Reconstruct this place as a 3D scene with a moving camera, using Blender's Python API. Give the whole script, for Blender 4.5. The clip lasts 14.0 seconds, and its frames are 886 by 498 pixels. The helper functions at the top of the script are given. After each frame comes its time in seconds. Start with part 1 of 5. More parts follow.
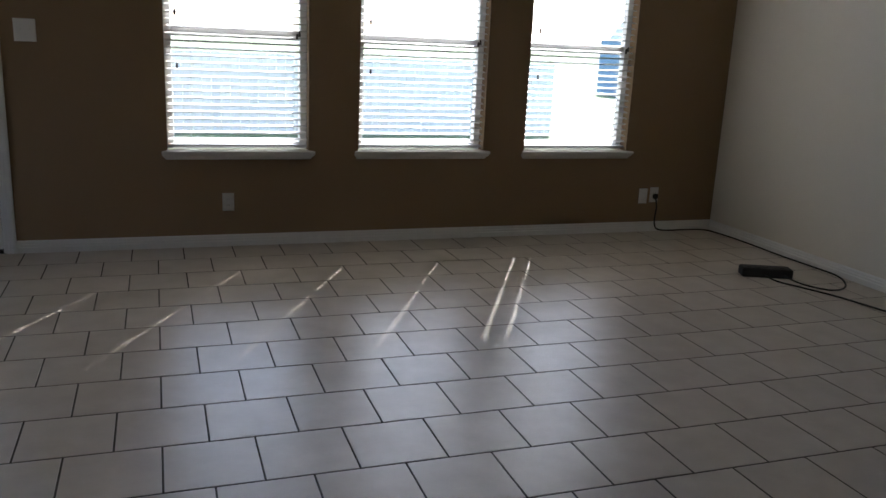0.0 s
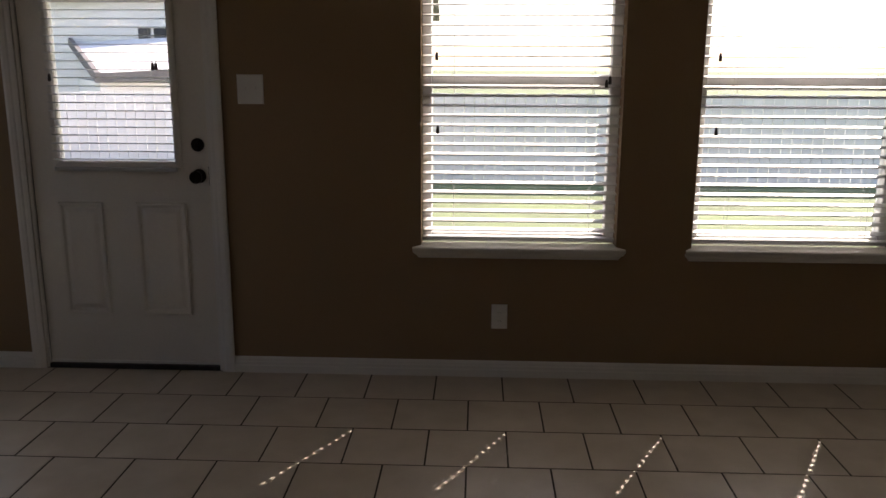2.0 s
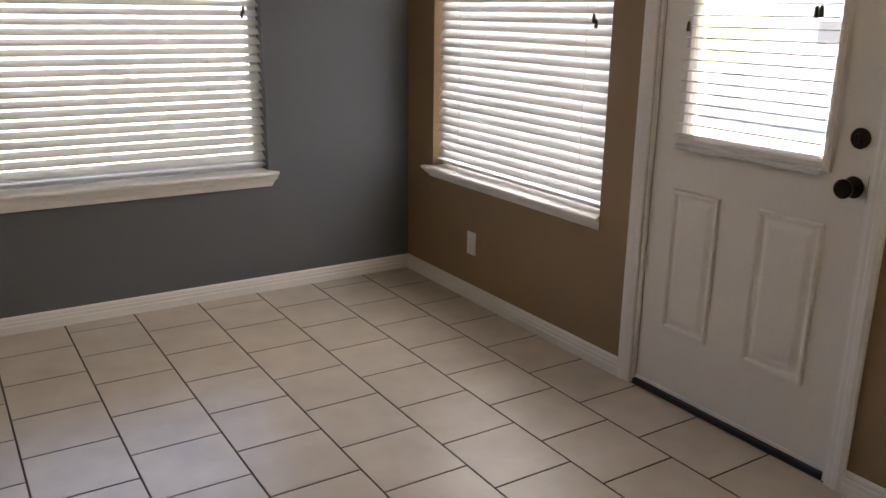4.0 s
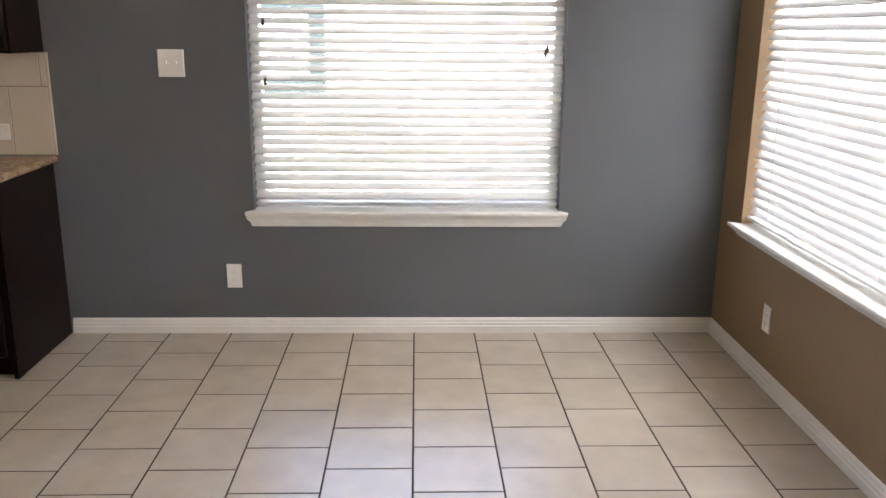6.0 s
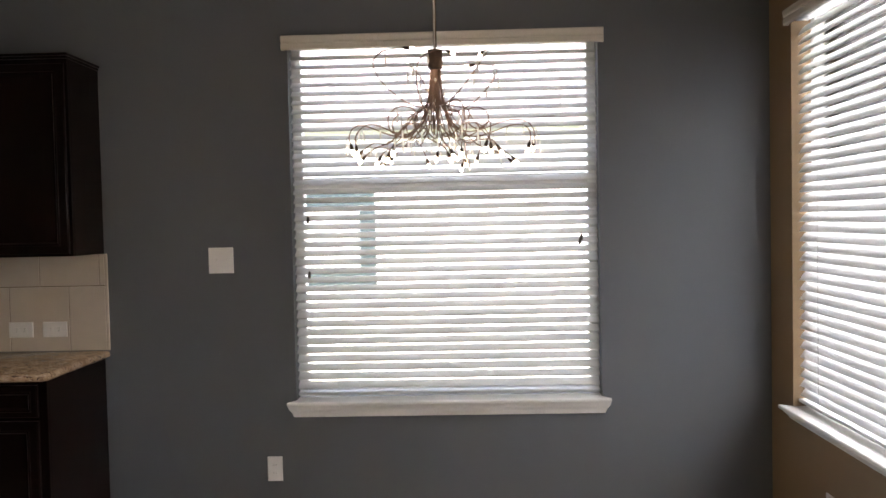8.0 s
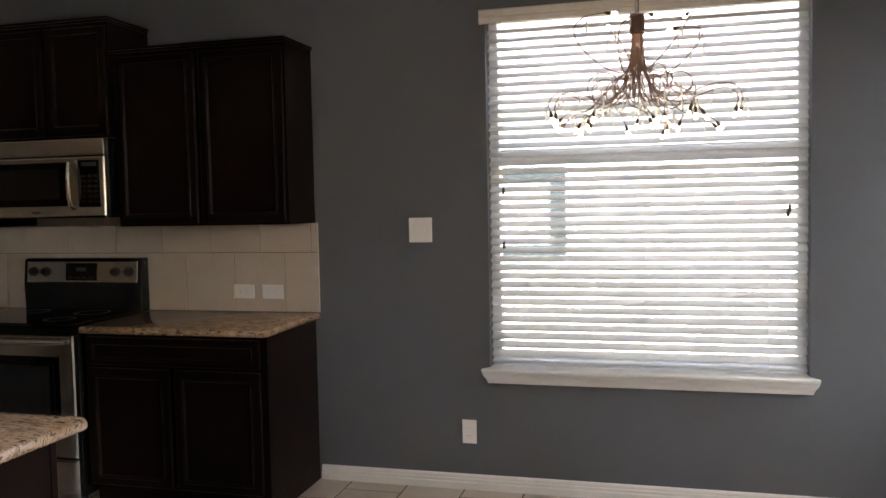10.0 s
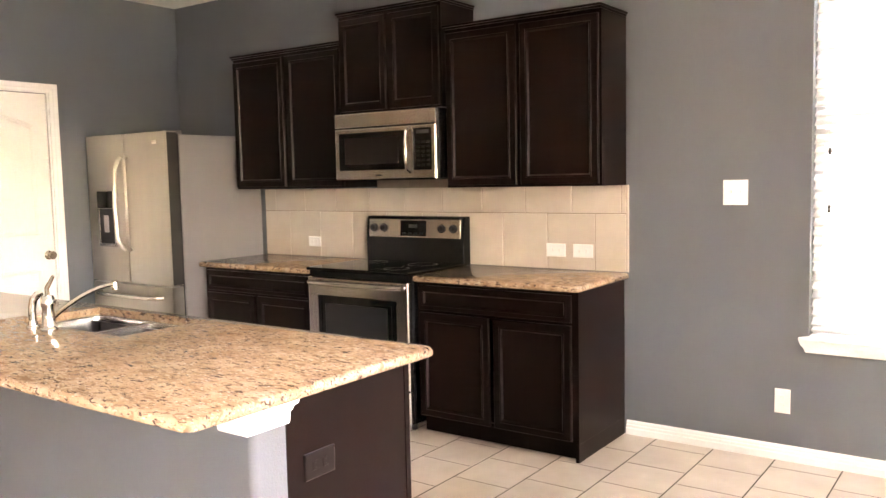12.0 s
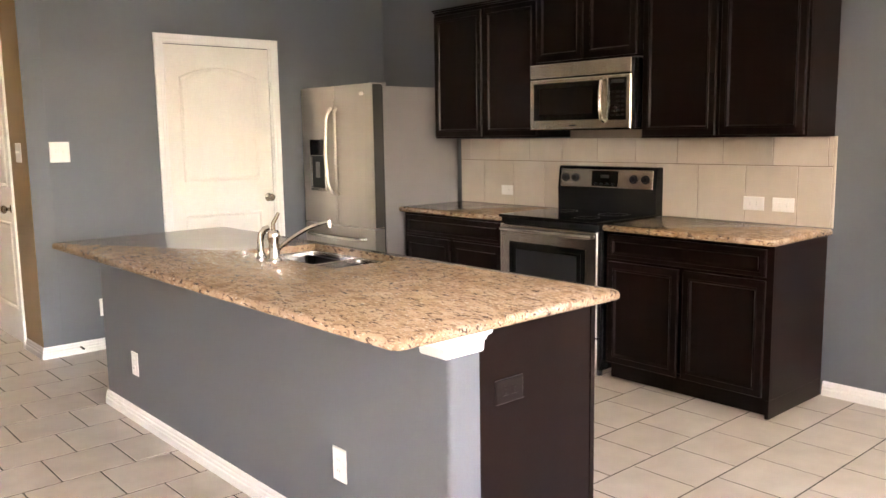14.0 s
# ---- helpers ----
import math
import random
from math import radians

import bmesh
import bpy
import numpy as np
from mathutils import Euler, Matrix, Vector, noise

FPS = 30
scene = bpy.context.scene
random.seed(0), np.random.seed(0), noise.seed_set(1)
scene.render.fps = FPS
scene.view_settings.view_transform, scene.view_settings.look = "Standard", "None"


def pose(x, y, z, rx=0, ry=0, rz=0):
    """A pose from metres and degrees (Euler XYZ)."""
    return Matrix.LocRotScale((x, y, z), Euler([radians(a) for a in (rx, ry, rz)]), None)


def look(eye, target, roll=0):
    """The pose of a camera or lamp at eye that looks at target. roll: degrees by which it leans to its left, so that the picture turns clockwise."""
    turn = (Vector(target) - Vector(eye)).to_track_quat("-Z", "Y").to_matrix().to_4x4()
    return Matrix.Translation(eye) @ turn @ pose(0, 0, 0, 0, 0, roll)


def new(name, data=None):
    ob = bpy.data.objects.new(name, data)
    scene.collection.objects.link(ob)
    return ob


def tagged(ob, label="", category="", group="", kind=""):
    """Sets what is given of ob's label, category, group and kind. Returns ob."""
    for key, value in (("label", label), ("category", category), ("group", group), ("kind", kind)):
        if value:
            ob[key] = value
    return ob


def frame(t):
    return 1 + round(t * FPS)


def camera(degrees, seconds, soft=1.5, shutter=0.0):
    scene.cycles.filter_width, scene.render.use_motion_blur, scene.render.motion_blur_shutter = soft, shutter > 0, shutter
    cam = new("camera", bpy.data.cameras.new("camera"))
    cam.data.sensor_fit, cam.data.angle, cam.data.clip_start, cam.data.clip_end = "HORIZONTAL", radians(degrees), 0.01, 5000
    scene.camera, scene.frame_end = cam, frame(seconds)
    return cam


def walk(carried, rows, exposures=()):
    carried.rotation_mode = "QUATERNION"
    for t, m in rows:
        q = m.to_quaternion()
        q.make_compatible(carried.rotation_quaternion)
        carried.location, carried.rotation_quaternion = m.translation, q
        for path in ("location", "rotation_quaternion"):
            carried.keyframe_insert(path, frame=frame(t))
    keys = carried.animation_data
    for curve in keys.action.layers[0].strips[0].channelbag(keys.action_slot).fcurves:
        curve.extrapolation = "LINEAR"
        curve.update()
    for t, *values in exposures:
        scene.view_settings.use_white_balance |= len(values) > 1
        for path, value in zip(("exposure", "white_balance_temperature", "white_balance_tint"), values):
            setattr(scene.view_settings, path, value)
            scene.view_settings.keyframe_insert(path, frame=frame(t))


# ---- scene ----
cam = camera(56.6, 14.0)
PATH = [
    (0, (3.557, -5.465, 1.379), (4.203, -3.636, 0.890), 2.65),
    (0.5, (3.689, -5.079, 1.374), (4.134, -3.187, 0.9), 1.5),
    (1, (3.797, -4.606, 1.403), (4.127, -2.678, 0.99), 0.8),
    (1.5, (3.878, -4.184, 1.433), (4.046, -2.228, 1.053), 0.6),
    (2, (3.87, -3.703, 1.437), (3.788, -1.75, 1.004), 0.25),
    (2.5, (3.882, -3.312, 1.442), (3.464, -1.416, 0.953), 0.1),
    (3, (3.847, -2.916, 1.457), (3.025, -1.168, 0.937), 0.35),
    (3.5, (3.886, -2.589, 1.436), (2.697, -1.069, 0.912), 0.1),
    (4, (3.949, -2.267, 1.42), (2.326, -1.238, 0.865), 0.8),
    (4.2, (3.958, -2.167, 1.443), (2.231, -1.343, 0.87), 0.1),
    (6.3, (3.974, -1.478, 1.491), (2.028, -1.458, 1.022), 0.4),
    (6.5, (3.981, -1.466, 1.496), (2.025, -1.464, 1.08), 0.05),
    (7, (4.006, -1.484, 1.467), (2.014, -1.485, 1.267), -0.4),
    (7.2, (4.006, -1.475, 1.476), (2.01, -1.476, 1.34), -0.5),
    (9.3, (3.976, -1.43, 1.513), (1.982, -1.584, 1.499), -2.1),
    (9.5, (3.99, -1.41, 1.513), (2.007, -1.657, 1.464), -1.9),
    (10, (4.043, -1.48, 1.473), (2.113, -1.99, 1.359), -1.15),
    (10.5, (4.077, -1.48, 1.469), (2.224, -2.216, 1.314), -0.7),
    (11, (4.116, -1.492, 1.461), (2.357, -2.426, 1.279), -0.7),
    (11.5, (4.168, -1.498, 1.454), (2.475, -2.547, 1.277), -1.3),
    (12, (4.226, -1.474, 1.437), (2.601, -2.627, 1.264), -1.2),
    (12.5, (4.319, -1.427, 1.428), (2.767, -2.672, 1.226), -1.1),
    (13, (4.367, -1.413, 1.437), (2.92, -2.765, 1.164), -1.1),
    (13.5, (4.358, -1.397, 1.422), (3.007, -2.843, 1.13), -0.9),
    (14, (4.344, -1.384, 1.424), (3.034, -2.869, 1.145), -0.9),
]
walk(cam, [(t, look(eye, target, roll)) for t, eye, target, roll in PATH], [(0, 2.4, 6000, 11), (0.5, 2.2, 6050, 12), (1, 1.8, 6250, 15), (2, 1.7, 7200, 20), (2.5, 1.95, 7700, 22), (3, 2.85, 7850, 23), (3.5, 3.55, 7900, 24), (4, 3.6, 7600, 21), (6.5, 4.65, 7000, 19), (7, 4.15, 6950, 19), (9.5, 3.85, 7000, 19), (10.5, 4.6, 7100, 20), (11.2, 6.05, 7550, 22), (12, 6.4, 7700, 23), (14, 6.0, 7350, 21)])

# ---- world, sun, exposure ----
SUN_TO = Vector((0.505, 0.915, 1.0)).normalized()
world = bpy.data.worlds.new("world")
scene.world = world
world.use_nodes = True
wn = world.node_tree.nodes
sky = wn.new("ShaderNodeTexSky")
sky.sky_type = "NISHITA"
sky.sun_disc = False
sky.sun_elevation = math.asin(SUN_TO.z)
sky.sun_rotation = math.atan2(SUN_TO.x, SUN_TO.y)
sky.dust_density = 1.2
sky.ozone_density = 1.0
wn["Background"].inputs["Strength"].default_value = 0.15
world.node_tree.links.new(sky.outputs["Color"], wn["Background"].inputs["Color"])
sun = new("sun", bpy.data.lights.new("sun", "SUN"))
sun.data.energy = 4.5
sun.data.angle = radians(0.45)
sun.data.color = (1.0, 0.95, 0.88)
sun.rotation_mode = "QUATERNION"
sun.rotation_quaternion = SUN_TO.to_track_quat("Z", "Y")

# area lamp added in the shut-down window by the back door, for sky light
glow = new("window_skylight", bpy.data.lights.new("window_skylight", "AREA"))
glow.data.shape = "RECTANGLE"
glow.data.size, glow.data.size_y = 1.24, 1.70
glow.data.energy = 2.6
glow.data.color = (0.84, 0.93, 1.0)
glow.location = (0.907, 0.088, 1.53)
glow.rotation_euler = (radians(-90), 0, 0)

# unseen area lamp added outside, above the dining window, to brighten the room
west_fill = new("window_skylight", bpy.data.lights.new("window_skylight", "AREA"))
west_fill.data.shape = "RECTANGLE"
west_fill.data.size, west_fill.data.size_y = 1.5, 0.9
west_fill.data.energy = 2.0
west_fill.data.color = (0.86, 0.94, 1.0)
west_fill.location = (-0.75, -1.5635, 2.95)
west_fill.rotation_mode = "QUATERNION"
west_fill.rotation_quaternion = Vector((-0.75, 0.0, 1.25)).to_track_quat("Z", "X")


# ---- materials ----
def nodes_of(name):
    m = bpy.data.materials.new(name)
    m.use_nodes = True
    return m, m.node_tree.nodes, m.node_tree.links, m.node_tree.nodes["Principled BSDF"]


def mat(name, color, rough=0.5, metal=0.0, vary=0.08, scale=6.0, fine=120.0, bump=0.05, stretch=(1, 1, 1), rough_vary=0.1, random_tint=0.0, coat=0.0, spec=0.5):
    """A painted, plastic, metal or wooden surface: two scales of noise in colour, gloss and relief."""
    m, n, l, p = nodes_of(name)
    tc = n.new("ShaderNodeTexCoord")
    mp = n.new("ShaderNodeMapping")
    mp.inputs["Scale"].default_value = stretch
    l.new(tc.outputs["Object"], mp.inputs["Vector"])
    big = n.new("ShaderNodeTexNoise")
    big.inputs["Scale"].default_value = scale
    big.inputs["Detail"].default_value = 4
    small = n.new("ShaderNodeTexNoise")
    small.inputs["Scale"].default_value = fine
    small.inputs["Detail"].default_value = 3
    l.new(mp.outputs["Vector"], big.inputs["Vector"])
    l.new(mp.outputs["Vector"], small.inputs["Vector"])
    mixf = n.new("ShaderNodeMix")
    mixf.inputs["Factor"].default_value = 0.4
    l.new(big.outputs["Fac"], mixf.inputs["A"])
    l.new(small.outputs["Fac"], mixf.inputs["B"])
    fac = mixf.outputs["Result"]
    if random_tint:
        oi = n.new("ShaderNodeObjectInfo")
        ma = n.new("ShaderNodeMath")
        ma.operation = "MULTIPLY_ADD"
        ma.inputs[1].default_value = random_tint
        l.new(oi.outputs["Random"], ma.inputs[0])
        l.new(fac, ma.inputs[2])
        fac = ma.outputs["Value"]
    ramp = n.new("ShaderNodeValToRGB")
    ramp.color_ramp.elements[0].position = 0.3
    ramp.color_ramp.elements[1].position = 0.7 + random_tint
    ramp.color_ramp.elements[0].color = (*[c * (1 - vary) for c in color], 1)
    ramp.color_ramp.elements[1].color = (*[min(1, c * (1 + vary)) for c in color], 1)
    l.new(fac, ramp.inputs["Fac"])
    l.new(ramp.outputs["Color"], p.inputs["Base Color"])
    rr = n.new("ShaderNodeMapRange")
    rr.inputs["To Min"].default_value = max(0.02, rough - rough_vary)
    rr.inputs["To Max"].default_value = min(1, rough + rough_vary)
    l.new(big.outputs["Fac"], rr.inputs["Value"])
    l.new(rr.outputs["Result"], p.inputs["Roughness"])
    p.inputs["Metallic"].default_value = metal
    p.inputs["Coat Weight"].default_value = coat
    p.inputs["Specular IOR Level"].default_value = spec
    if bump:
        b = n.new("ShaderNodeBump")
        b.inputs["Strength"].default_value = bump
        b.inputs["Distance"].default_value = 0.004
        l.new(small.outputs["Fac"], b.inputs["Height"])
        l.new(b.outputs["Normal"], p.inputs["Normal"])
    return m


def granite_mat():
    m, n, l, p = nodes_of("granite")
    tc = n.new("ShaderNodeTexCoord")
    src = tc.outputs["Object"]
    cloud = n.new("ShaderNodeTexNoise")
    cloud.inputs["Scale"].default_value = 16
    cloud.inputs["Detail"].default_value = 6
    base = n.new("ShaderNodeValToRGB")
    e = base.color_ramp.elements
    e[0].position, e[0].color = 0.28, (0.315, 0.195, 0.11, 1)
    e[1].position, e[1].color = 0.74, (0.50, 0.37, 0.255, 1)
    mid = e.new(0.5)
    mid.color = (0.405, 0.28, 0.18, 1)
    l.new(src, cloud.inputs["Vector"])
    l.new(cloud.outputs["Fac"], base.inputs["Fac"])
    prev = base.outputs["Color"]
    for scale, lo, hi, col in ((120, 0.55, 0.67, (0.21, 0.13, 0.08, 1)), (82, 0.585, 0.65, (0.085, 0.055, 0.04, 1)), (150, 0.61, 0.70, (0.56, 0.47, 0.37, 1)), (34, 0.62, 0.70, (0.25, 0.155, 0.09, 1))):
        sp = n.new("ShaderNodeTexNoise")
        sp.inputs["Scale"].default_value = scale
        sp.inputs["Detail"].default_value = 2
        sp.inputs["Distortion"].default_value = 0.6
        mp = n.new("ShaderNodeMapping")
        mp.inputs["Location"].default_value = (scale, scale * 0.3, 0)
        mp.inputs["Rotation"].default_value = (0, 0, -0.62)
        mp.inputs["Scale"].default_value = (1, 0.36, 1)
        l.new(src, mp.inputs["Vector"])
        l.new(mp.outputs["Vector"], sp.inputs["Vector"])
        r = n.new("ShaderNodeMapRange")
        r.inputs["From Min"].default_value, r.inputs["From Max"].default_value = lo, hi
        l.new(sp.outputs["Fac"], r.inputs["Value"])
        mx = n.new("ShaderNodeMix")
        mx.data_type = "RGBA"
        mx.inputs[7].default_value = col
        l.new(r.outputs["Result"], mx.inputs[0])
        l.new(prev, mx.inputs[6])
        prev = mx.outputs[2]
    l.new(prev, p.inputs["Base Color"])
    p.inputs["Roughness"].default_value = 0.15
    p.inputs["Specular IOR Level"].default_value = 0.4
    return m


def tile_mat(name, a, b, rough, scale=9.0, bump=0.12, spec=0.5):
    """Glazed ceramic with soft clouding; each piece or island differs a little."""
    m, n, l, p = nodes_of(name)
    tc = n.new("ShaderNodeTexCoord")
    oi = n.new("ShaderNodeObjectInfo")
    geo = n.new("ShaderNodeNewGeometry")
    add = n.new("ShaderNodeMath")
    add.operation = "ADD"
    l.new(oi.outputs["Random"], add.inputs[0])
    l.new(geo.outputs["Random Per Island"], add.inputs[1])
    comb = n.new("ShaderNodeVectorMath")
    comb.operation = "SCALE"
    comb.inputs[0].default_value = (7.3, 3.1, 5.7)
    l.new(add.outputs["Value"], comb.inputs["Scale"])
    off = n.new("ShaderNodeVectorMath")
    l.new(tc.outputs["Object"], off.inputs[0])
    l.new(comb.outputs["Vector"], off.inputs[1])
    cl = n.new("ShaderNodeTexNoise")
    cl.inputs["Scale"].default_value = scale
    cl.inputs["Detail"].default_value = 4
    cl.inputs["Roughness"].default_value = 0.5
    l.new(off.outputs["Vector"], cl.inputs["Vector"])
    fine = n.new("ShaderNodeTexNoise")
    fine.inputs["Scale"].default_value = 60
    l.new(off.outputs["Vector"], fine.inputs["Vector"])
    fr = n.new("ShaderNodeMath")
    fr.operation = "FRACT"
    l.new(add.outputs["Value"], fr.inputs[0])
    ma = n.new("ShaderNodeMath")
    ma.operation = "MULTIPLY_ADD"
    ma.inputs[1].default_value = 0.14
    l.new(fr.outputs["Value"], ma.inputs[0])
    l.new(cl.outputs["Fac"], ma.inputs[2])
    span = n.new("ShaderNodeMapRange")
    span.inputs["From Min"].default_value, span.inputs["From Max"].default_value = 0.25, 0.85
    l.new(ma.outputs["Value"], span.inputs["Value"])
    tint = n.new("ShaderNodeMix")
    tint.data_type = "RGBA"
    tint.inputs[6].default_value, tint.inputs[7].default_value = (*a, 1), (*b, 1)
    l.new(span.outputs["Result"], tint.inputs[0])
    l.new(tint.outputs[2], p.inputs["Base Color"])
    p.inputs["Specular IOR Level"].default_value = spec
    rr = n.new("ShaderNodeMapRange")
    rr.inputs["To Min"].default_value, rr.inputs["To Max"].default_value = rough - 0.04, rough + 0.08
    l.new(cl.outputs["Fac"], rr.inputs["Value"])
    l.new(rr.outputs["Result"], p.inputs["Roughness"])
    bp = n.new("ShaderNodeBump")
    bp.inputs["Strength"].default_value = bump
    bp.inputs["Distance"].default_value = 0.003
    l.new(fine.outputs["Fac"], bp.inputs["Height"])
    l.new(bp.outputs["Normal"], p.inputs["Normal"])
    return m


def pane_mat():
    """Clear window glass: see-through with a Fresnel gloss."""
    m, n, l, p = nodes_of("window_glass")
    out = n["Material Output"]
    tr = n.new("ShaderNodeBsdfTransparent")
    tr.inputs["Color"].default_value = (0.94, 0.94, 0.94, 1)
    gl = n.new("ShaderNodeBsdfGlossy")
    gl.inputs["Roughness"].default_value = 0.01
    fz = n.new("ShaderNodeFresnel")
    mx = n.new("ShaderNodeMixShader")
    l.new(fz.outputs["Fac"], mx.inputs["Fac"])
    l.new(tr.outputs["BSDF"], mx.inputs[1])
    l.new(gl.outputs["BSDF"], mx.inputs[2])
    l.new(mx.outputs["Shader"], out.inputs["Surface"])
    return m


def slat_mat():
    """White vinyl slat that lets a little light through."""
    m, n, l, p = nodes_of("blind_vinyl")
    out = n["Material Output"]
    tc = n.new("ShaderNodeTexCoord")
    nz = n.new("ShaderNodeTexNoise")
    nz.inputs["Scale"].default_value = 40
    l.new(tc.outputs["Object"], nz.inputs["Vector"])
    rp = n.new("ShaderNodeValToRGB")
    rp.color_ramp.elements[0].color = (0.62, 0.62, 0.615, 1)
    rp.color_ramp.elements[1].color = (0.70, 0.70, 0.695, 1)
    l.new(nz.outputs["Fac"], rp.inputs["Fac"])
    l.new(rp.outputs["Color"], p.inputs["Base Color"])
    p.inputs["Roughness"].default_value = 0.42
    tr = n.new("ShaderNodeBsdfTranslucent")
    tr.inputs["Color"].default_value = (0.86, 0.87, 0.88, 1)
    mx = n.new("ShaderNodeMixShader")
    mx.inputs["Fac"].default_value = 0.15
    l.new(p.outputs["BSDF"], mx.inputs[1])
    l.new(tr.outputs["BSDF"], mx.inputs[2])
    l.new(mx.outputs["Shader"], out.inputs["Surface"])
    return m


def bulb_mat():
    """A small warm halogen bulb."""
    m, n, l, p = nodes_of("lit_bulb")
    p.inputs["Base Color"].default_value = (0.9, 0.85, 0.75, 1)
    p.inputs["Emission Color"].default_value = (1.0, 0.8, 0.58, 1)
    p.inputs["Emission Strength"].default_value = 6.0
    return m


def crystal_mat():
    """Frosted clear beads that carry the light behind them."""
    m, n, l, p = nodes_of("frosted_crystal_bead")
    p.inputs["Base Color"].default_value = (0.93, 0.92, 0.90, 1)
    p.inputs["Roughness"].default_value = 0.12
    tr = n.new("ShaderNodeBsdfTranslucent")
    tr.inputs["Color"].default_value = (0.95, 0.92, 0.86, 1)
    mx = n.new("ShaderNodeMixShader")
    mx.inputs["Fac"].default_value = 0.6
    l.new(p.outputs["BSDF"], mx.inputs[1])
    l.new(tr.outputs["BSDF"], mx.inputs[2])
    l.new(mx.outputs["Shader"], n["Material Output"].inputs["Surface"])
    return m


GREIGE = mat("light_greige_paint", (0.76, 0.705, 0.61), 0.6, vary=0.04, scale=1.2, fine=170, bump=0.22)
TAN = mat("tan_wall_paint", (0.29, 0.195, 0.108), 0.6, vary=0.05, scale=1.2, fine=170, bump=0.22)
GREY = mat("slate_wall_paint", (0.125, 0.134, 0.145), 0.5, vary=0.06, scale=1.2, fine=170, bump=0.22)
CEIL = mat("ceiling_paint", (0.78, 0.745, 0.67), 0.8, vary=0.03, scale=2, fine=120, bump=0.4)
TRIM = mat("white_trim_paint", (0.80, 0.785, 0.755), 0.38, vary=0.04, scale=3, fine=60, bump=0.04, rough_vary=0.05)
DOORW = mat("white_door_paint", (0.79, 0.755, 0.70), 0.4, vary=0.05, scale=2.5, fine=70, bump=0.05, rough_vary=0.06)
VINYL = mat("white_vinyl_frame", (0.78, 0.78, 0.77), 0.38, vary=0.03, bump=0.02, rough_vary=0.05)
SLAT = slat_mat()
PANE = pane_mat()
GROUT = mat("grout", (0.06, 0.046, 0.036), 0.9, vary=0.25, scale=5, fine=150, bump=0.3)
TILE = tile_mat("floor_tile_glaze", (0.455, 0.385, 0.31), (0.60, 0.525, 0.445), 0.32, 6.5, 0.05, 0.65)
SPLASH = tile_mat("backsplash_glaze", (0.50, 0.43, 0.35), (0.59, 0.515, 0.43), 0.36, 5.0, 0.05)
SPLASH_GROUT = mat("backsplash_grout", (0.25, 0.20, 0.155), 0.9, vary=0.15, bump=0.2)
WOOD = mat("espresso_wood", (0.0080, 0.0034, 0.0026), 0.31, vary=0.16, scale=2.2, fine=26, bump=0.004, stretch=(6, 6, 0.7), rough_vary=0.02, random_tint=0.1, spec=0.115)
STEEL = mat("brushed_stainless", (0.56, 0.53, 0.49), 0.235, 1.0, vary=0.06, scale=3, fine=160, bump=0.05, stretch=(1, 0.12, 5), rough_vary=0.03)
FRIDGE_STEEL = mat("fridge_stainless", (0.47, 0.43, 0.375), 0.34, 1.0, vary=0.05, scale=2, fine=160, bump=0.05, stretch=(1, 5, 0.12), rough_vary=0.03)
SIDE_GREY = mat("grey_enamel_side", (0.225, 0.208, 0.20), 0.45, vary=0.05, scale=3, fine=220, bump=0.12)
CHROME = mat("polished_nickel", (0.70, 0.67, 0.62), 0.13, 1.0, vary=0.04, bump=0.0, rough_vary=0.04)
BRONZE = mat("oil_rubbed_bronze", (0.035, 0.026, 0.02), 0.36, 0.85, vary=0.3, scale=30, bump=0.05)
SATIN = mat("satin_nickel", (0.36, 0.31, 0.25), 0.22, 1.0, vary=0.1, bump=0.02, rough_vary=0.03)
BLACKGLASS = mat("black_glass", (0.004, 0.004, 0.004), 0.07, vary=0.1, bump=0.0, rough_vary=0.02, spec=0.3)
BLACK = mat("black_enamel", (0.009, 0.009, 0.009), 0.2, vary=0.2, bump=0.03, rough_vary=0.04, spec=0.22)
RUBBER = mat("black_rubber", (0.016, 0.015, 0.015), 0.6, vary=0.2, bump=0.08)
PLATE = mat("white_plate_plastic", (0.80, 0.785, 0.76), 0.37, vary=0.03, bump=0.01, rough_vary=0.05)
SLOT = mat("dark_slot", (0.03, 0.028, 0.026), 0.6, vary=0.1, bump=0)
BROWNPLATE = mat("brown_plate_plastic", (0.010, 0.006, 0.005), 0.35, vary=0.1, bump=0.02, spec=0.2)
EDGEGREY = mat("dark_grey_door_edge", (0.035, 0.030, 0.026), 0.38, vary=0.08, bump=0.02)
KNOBGREY = mat("dark_knob_plastic", (0.014, 0.014, 0.015), 0.36, vary=0.1, bump=0.02, rough_vary=0.04, spec=0.3)
GRANITE = granite_mat()
TASSEL = mat("dark_tassel_wood", (0.05, 0.04, 0.032), 0.5, vary=0.2, bump=0.05)
CORD = mat("blind_cord", (0.68, 0.66, 0.62), 0.8, vary=0.05, bump=0.1)
CRYSTAL = crystal_mat()
BULB = bulb_mat()
COPPERY = mat("brown_branch_metal", (0.23, 0.15, 0.115), 0.35, 0.6, vary=0.25, scale=20, bump=0.05)
LEAFMETAL = mat("dark_leaf_metal", (0.055, 0.036, 0.026), 0.4, 0.6, vary=0.3, scale=20, bump=0.05)
VALANCE = mat("cream_valance", (0.70, 0.65, 0.56), 0.42, vary=0.06, scale=2, fine=40, bump=0.05)
CONCRETE = mat("patio_concrete", (0.48, 0.46, 0.42), 0.85, vary=0.12, scale=1.5, fine=50, bump=0.3)
GRASS = mat("lawn_grass", (0.115, 0.15, 0.06), 0.9, vary=0.5, scale=1.5, fine=35, bump=0.8)
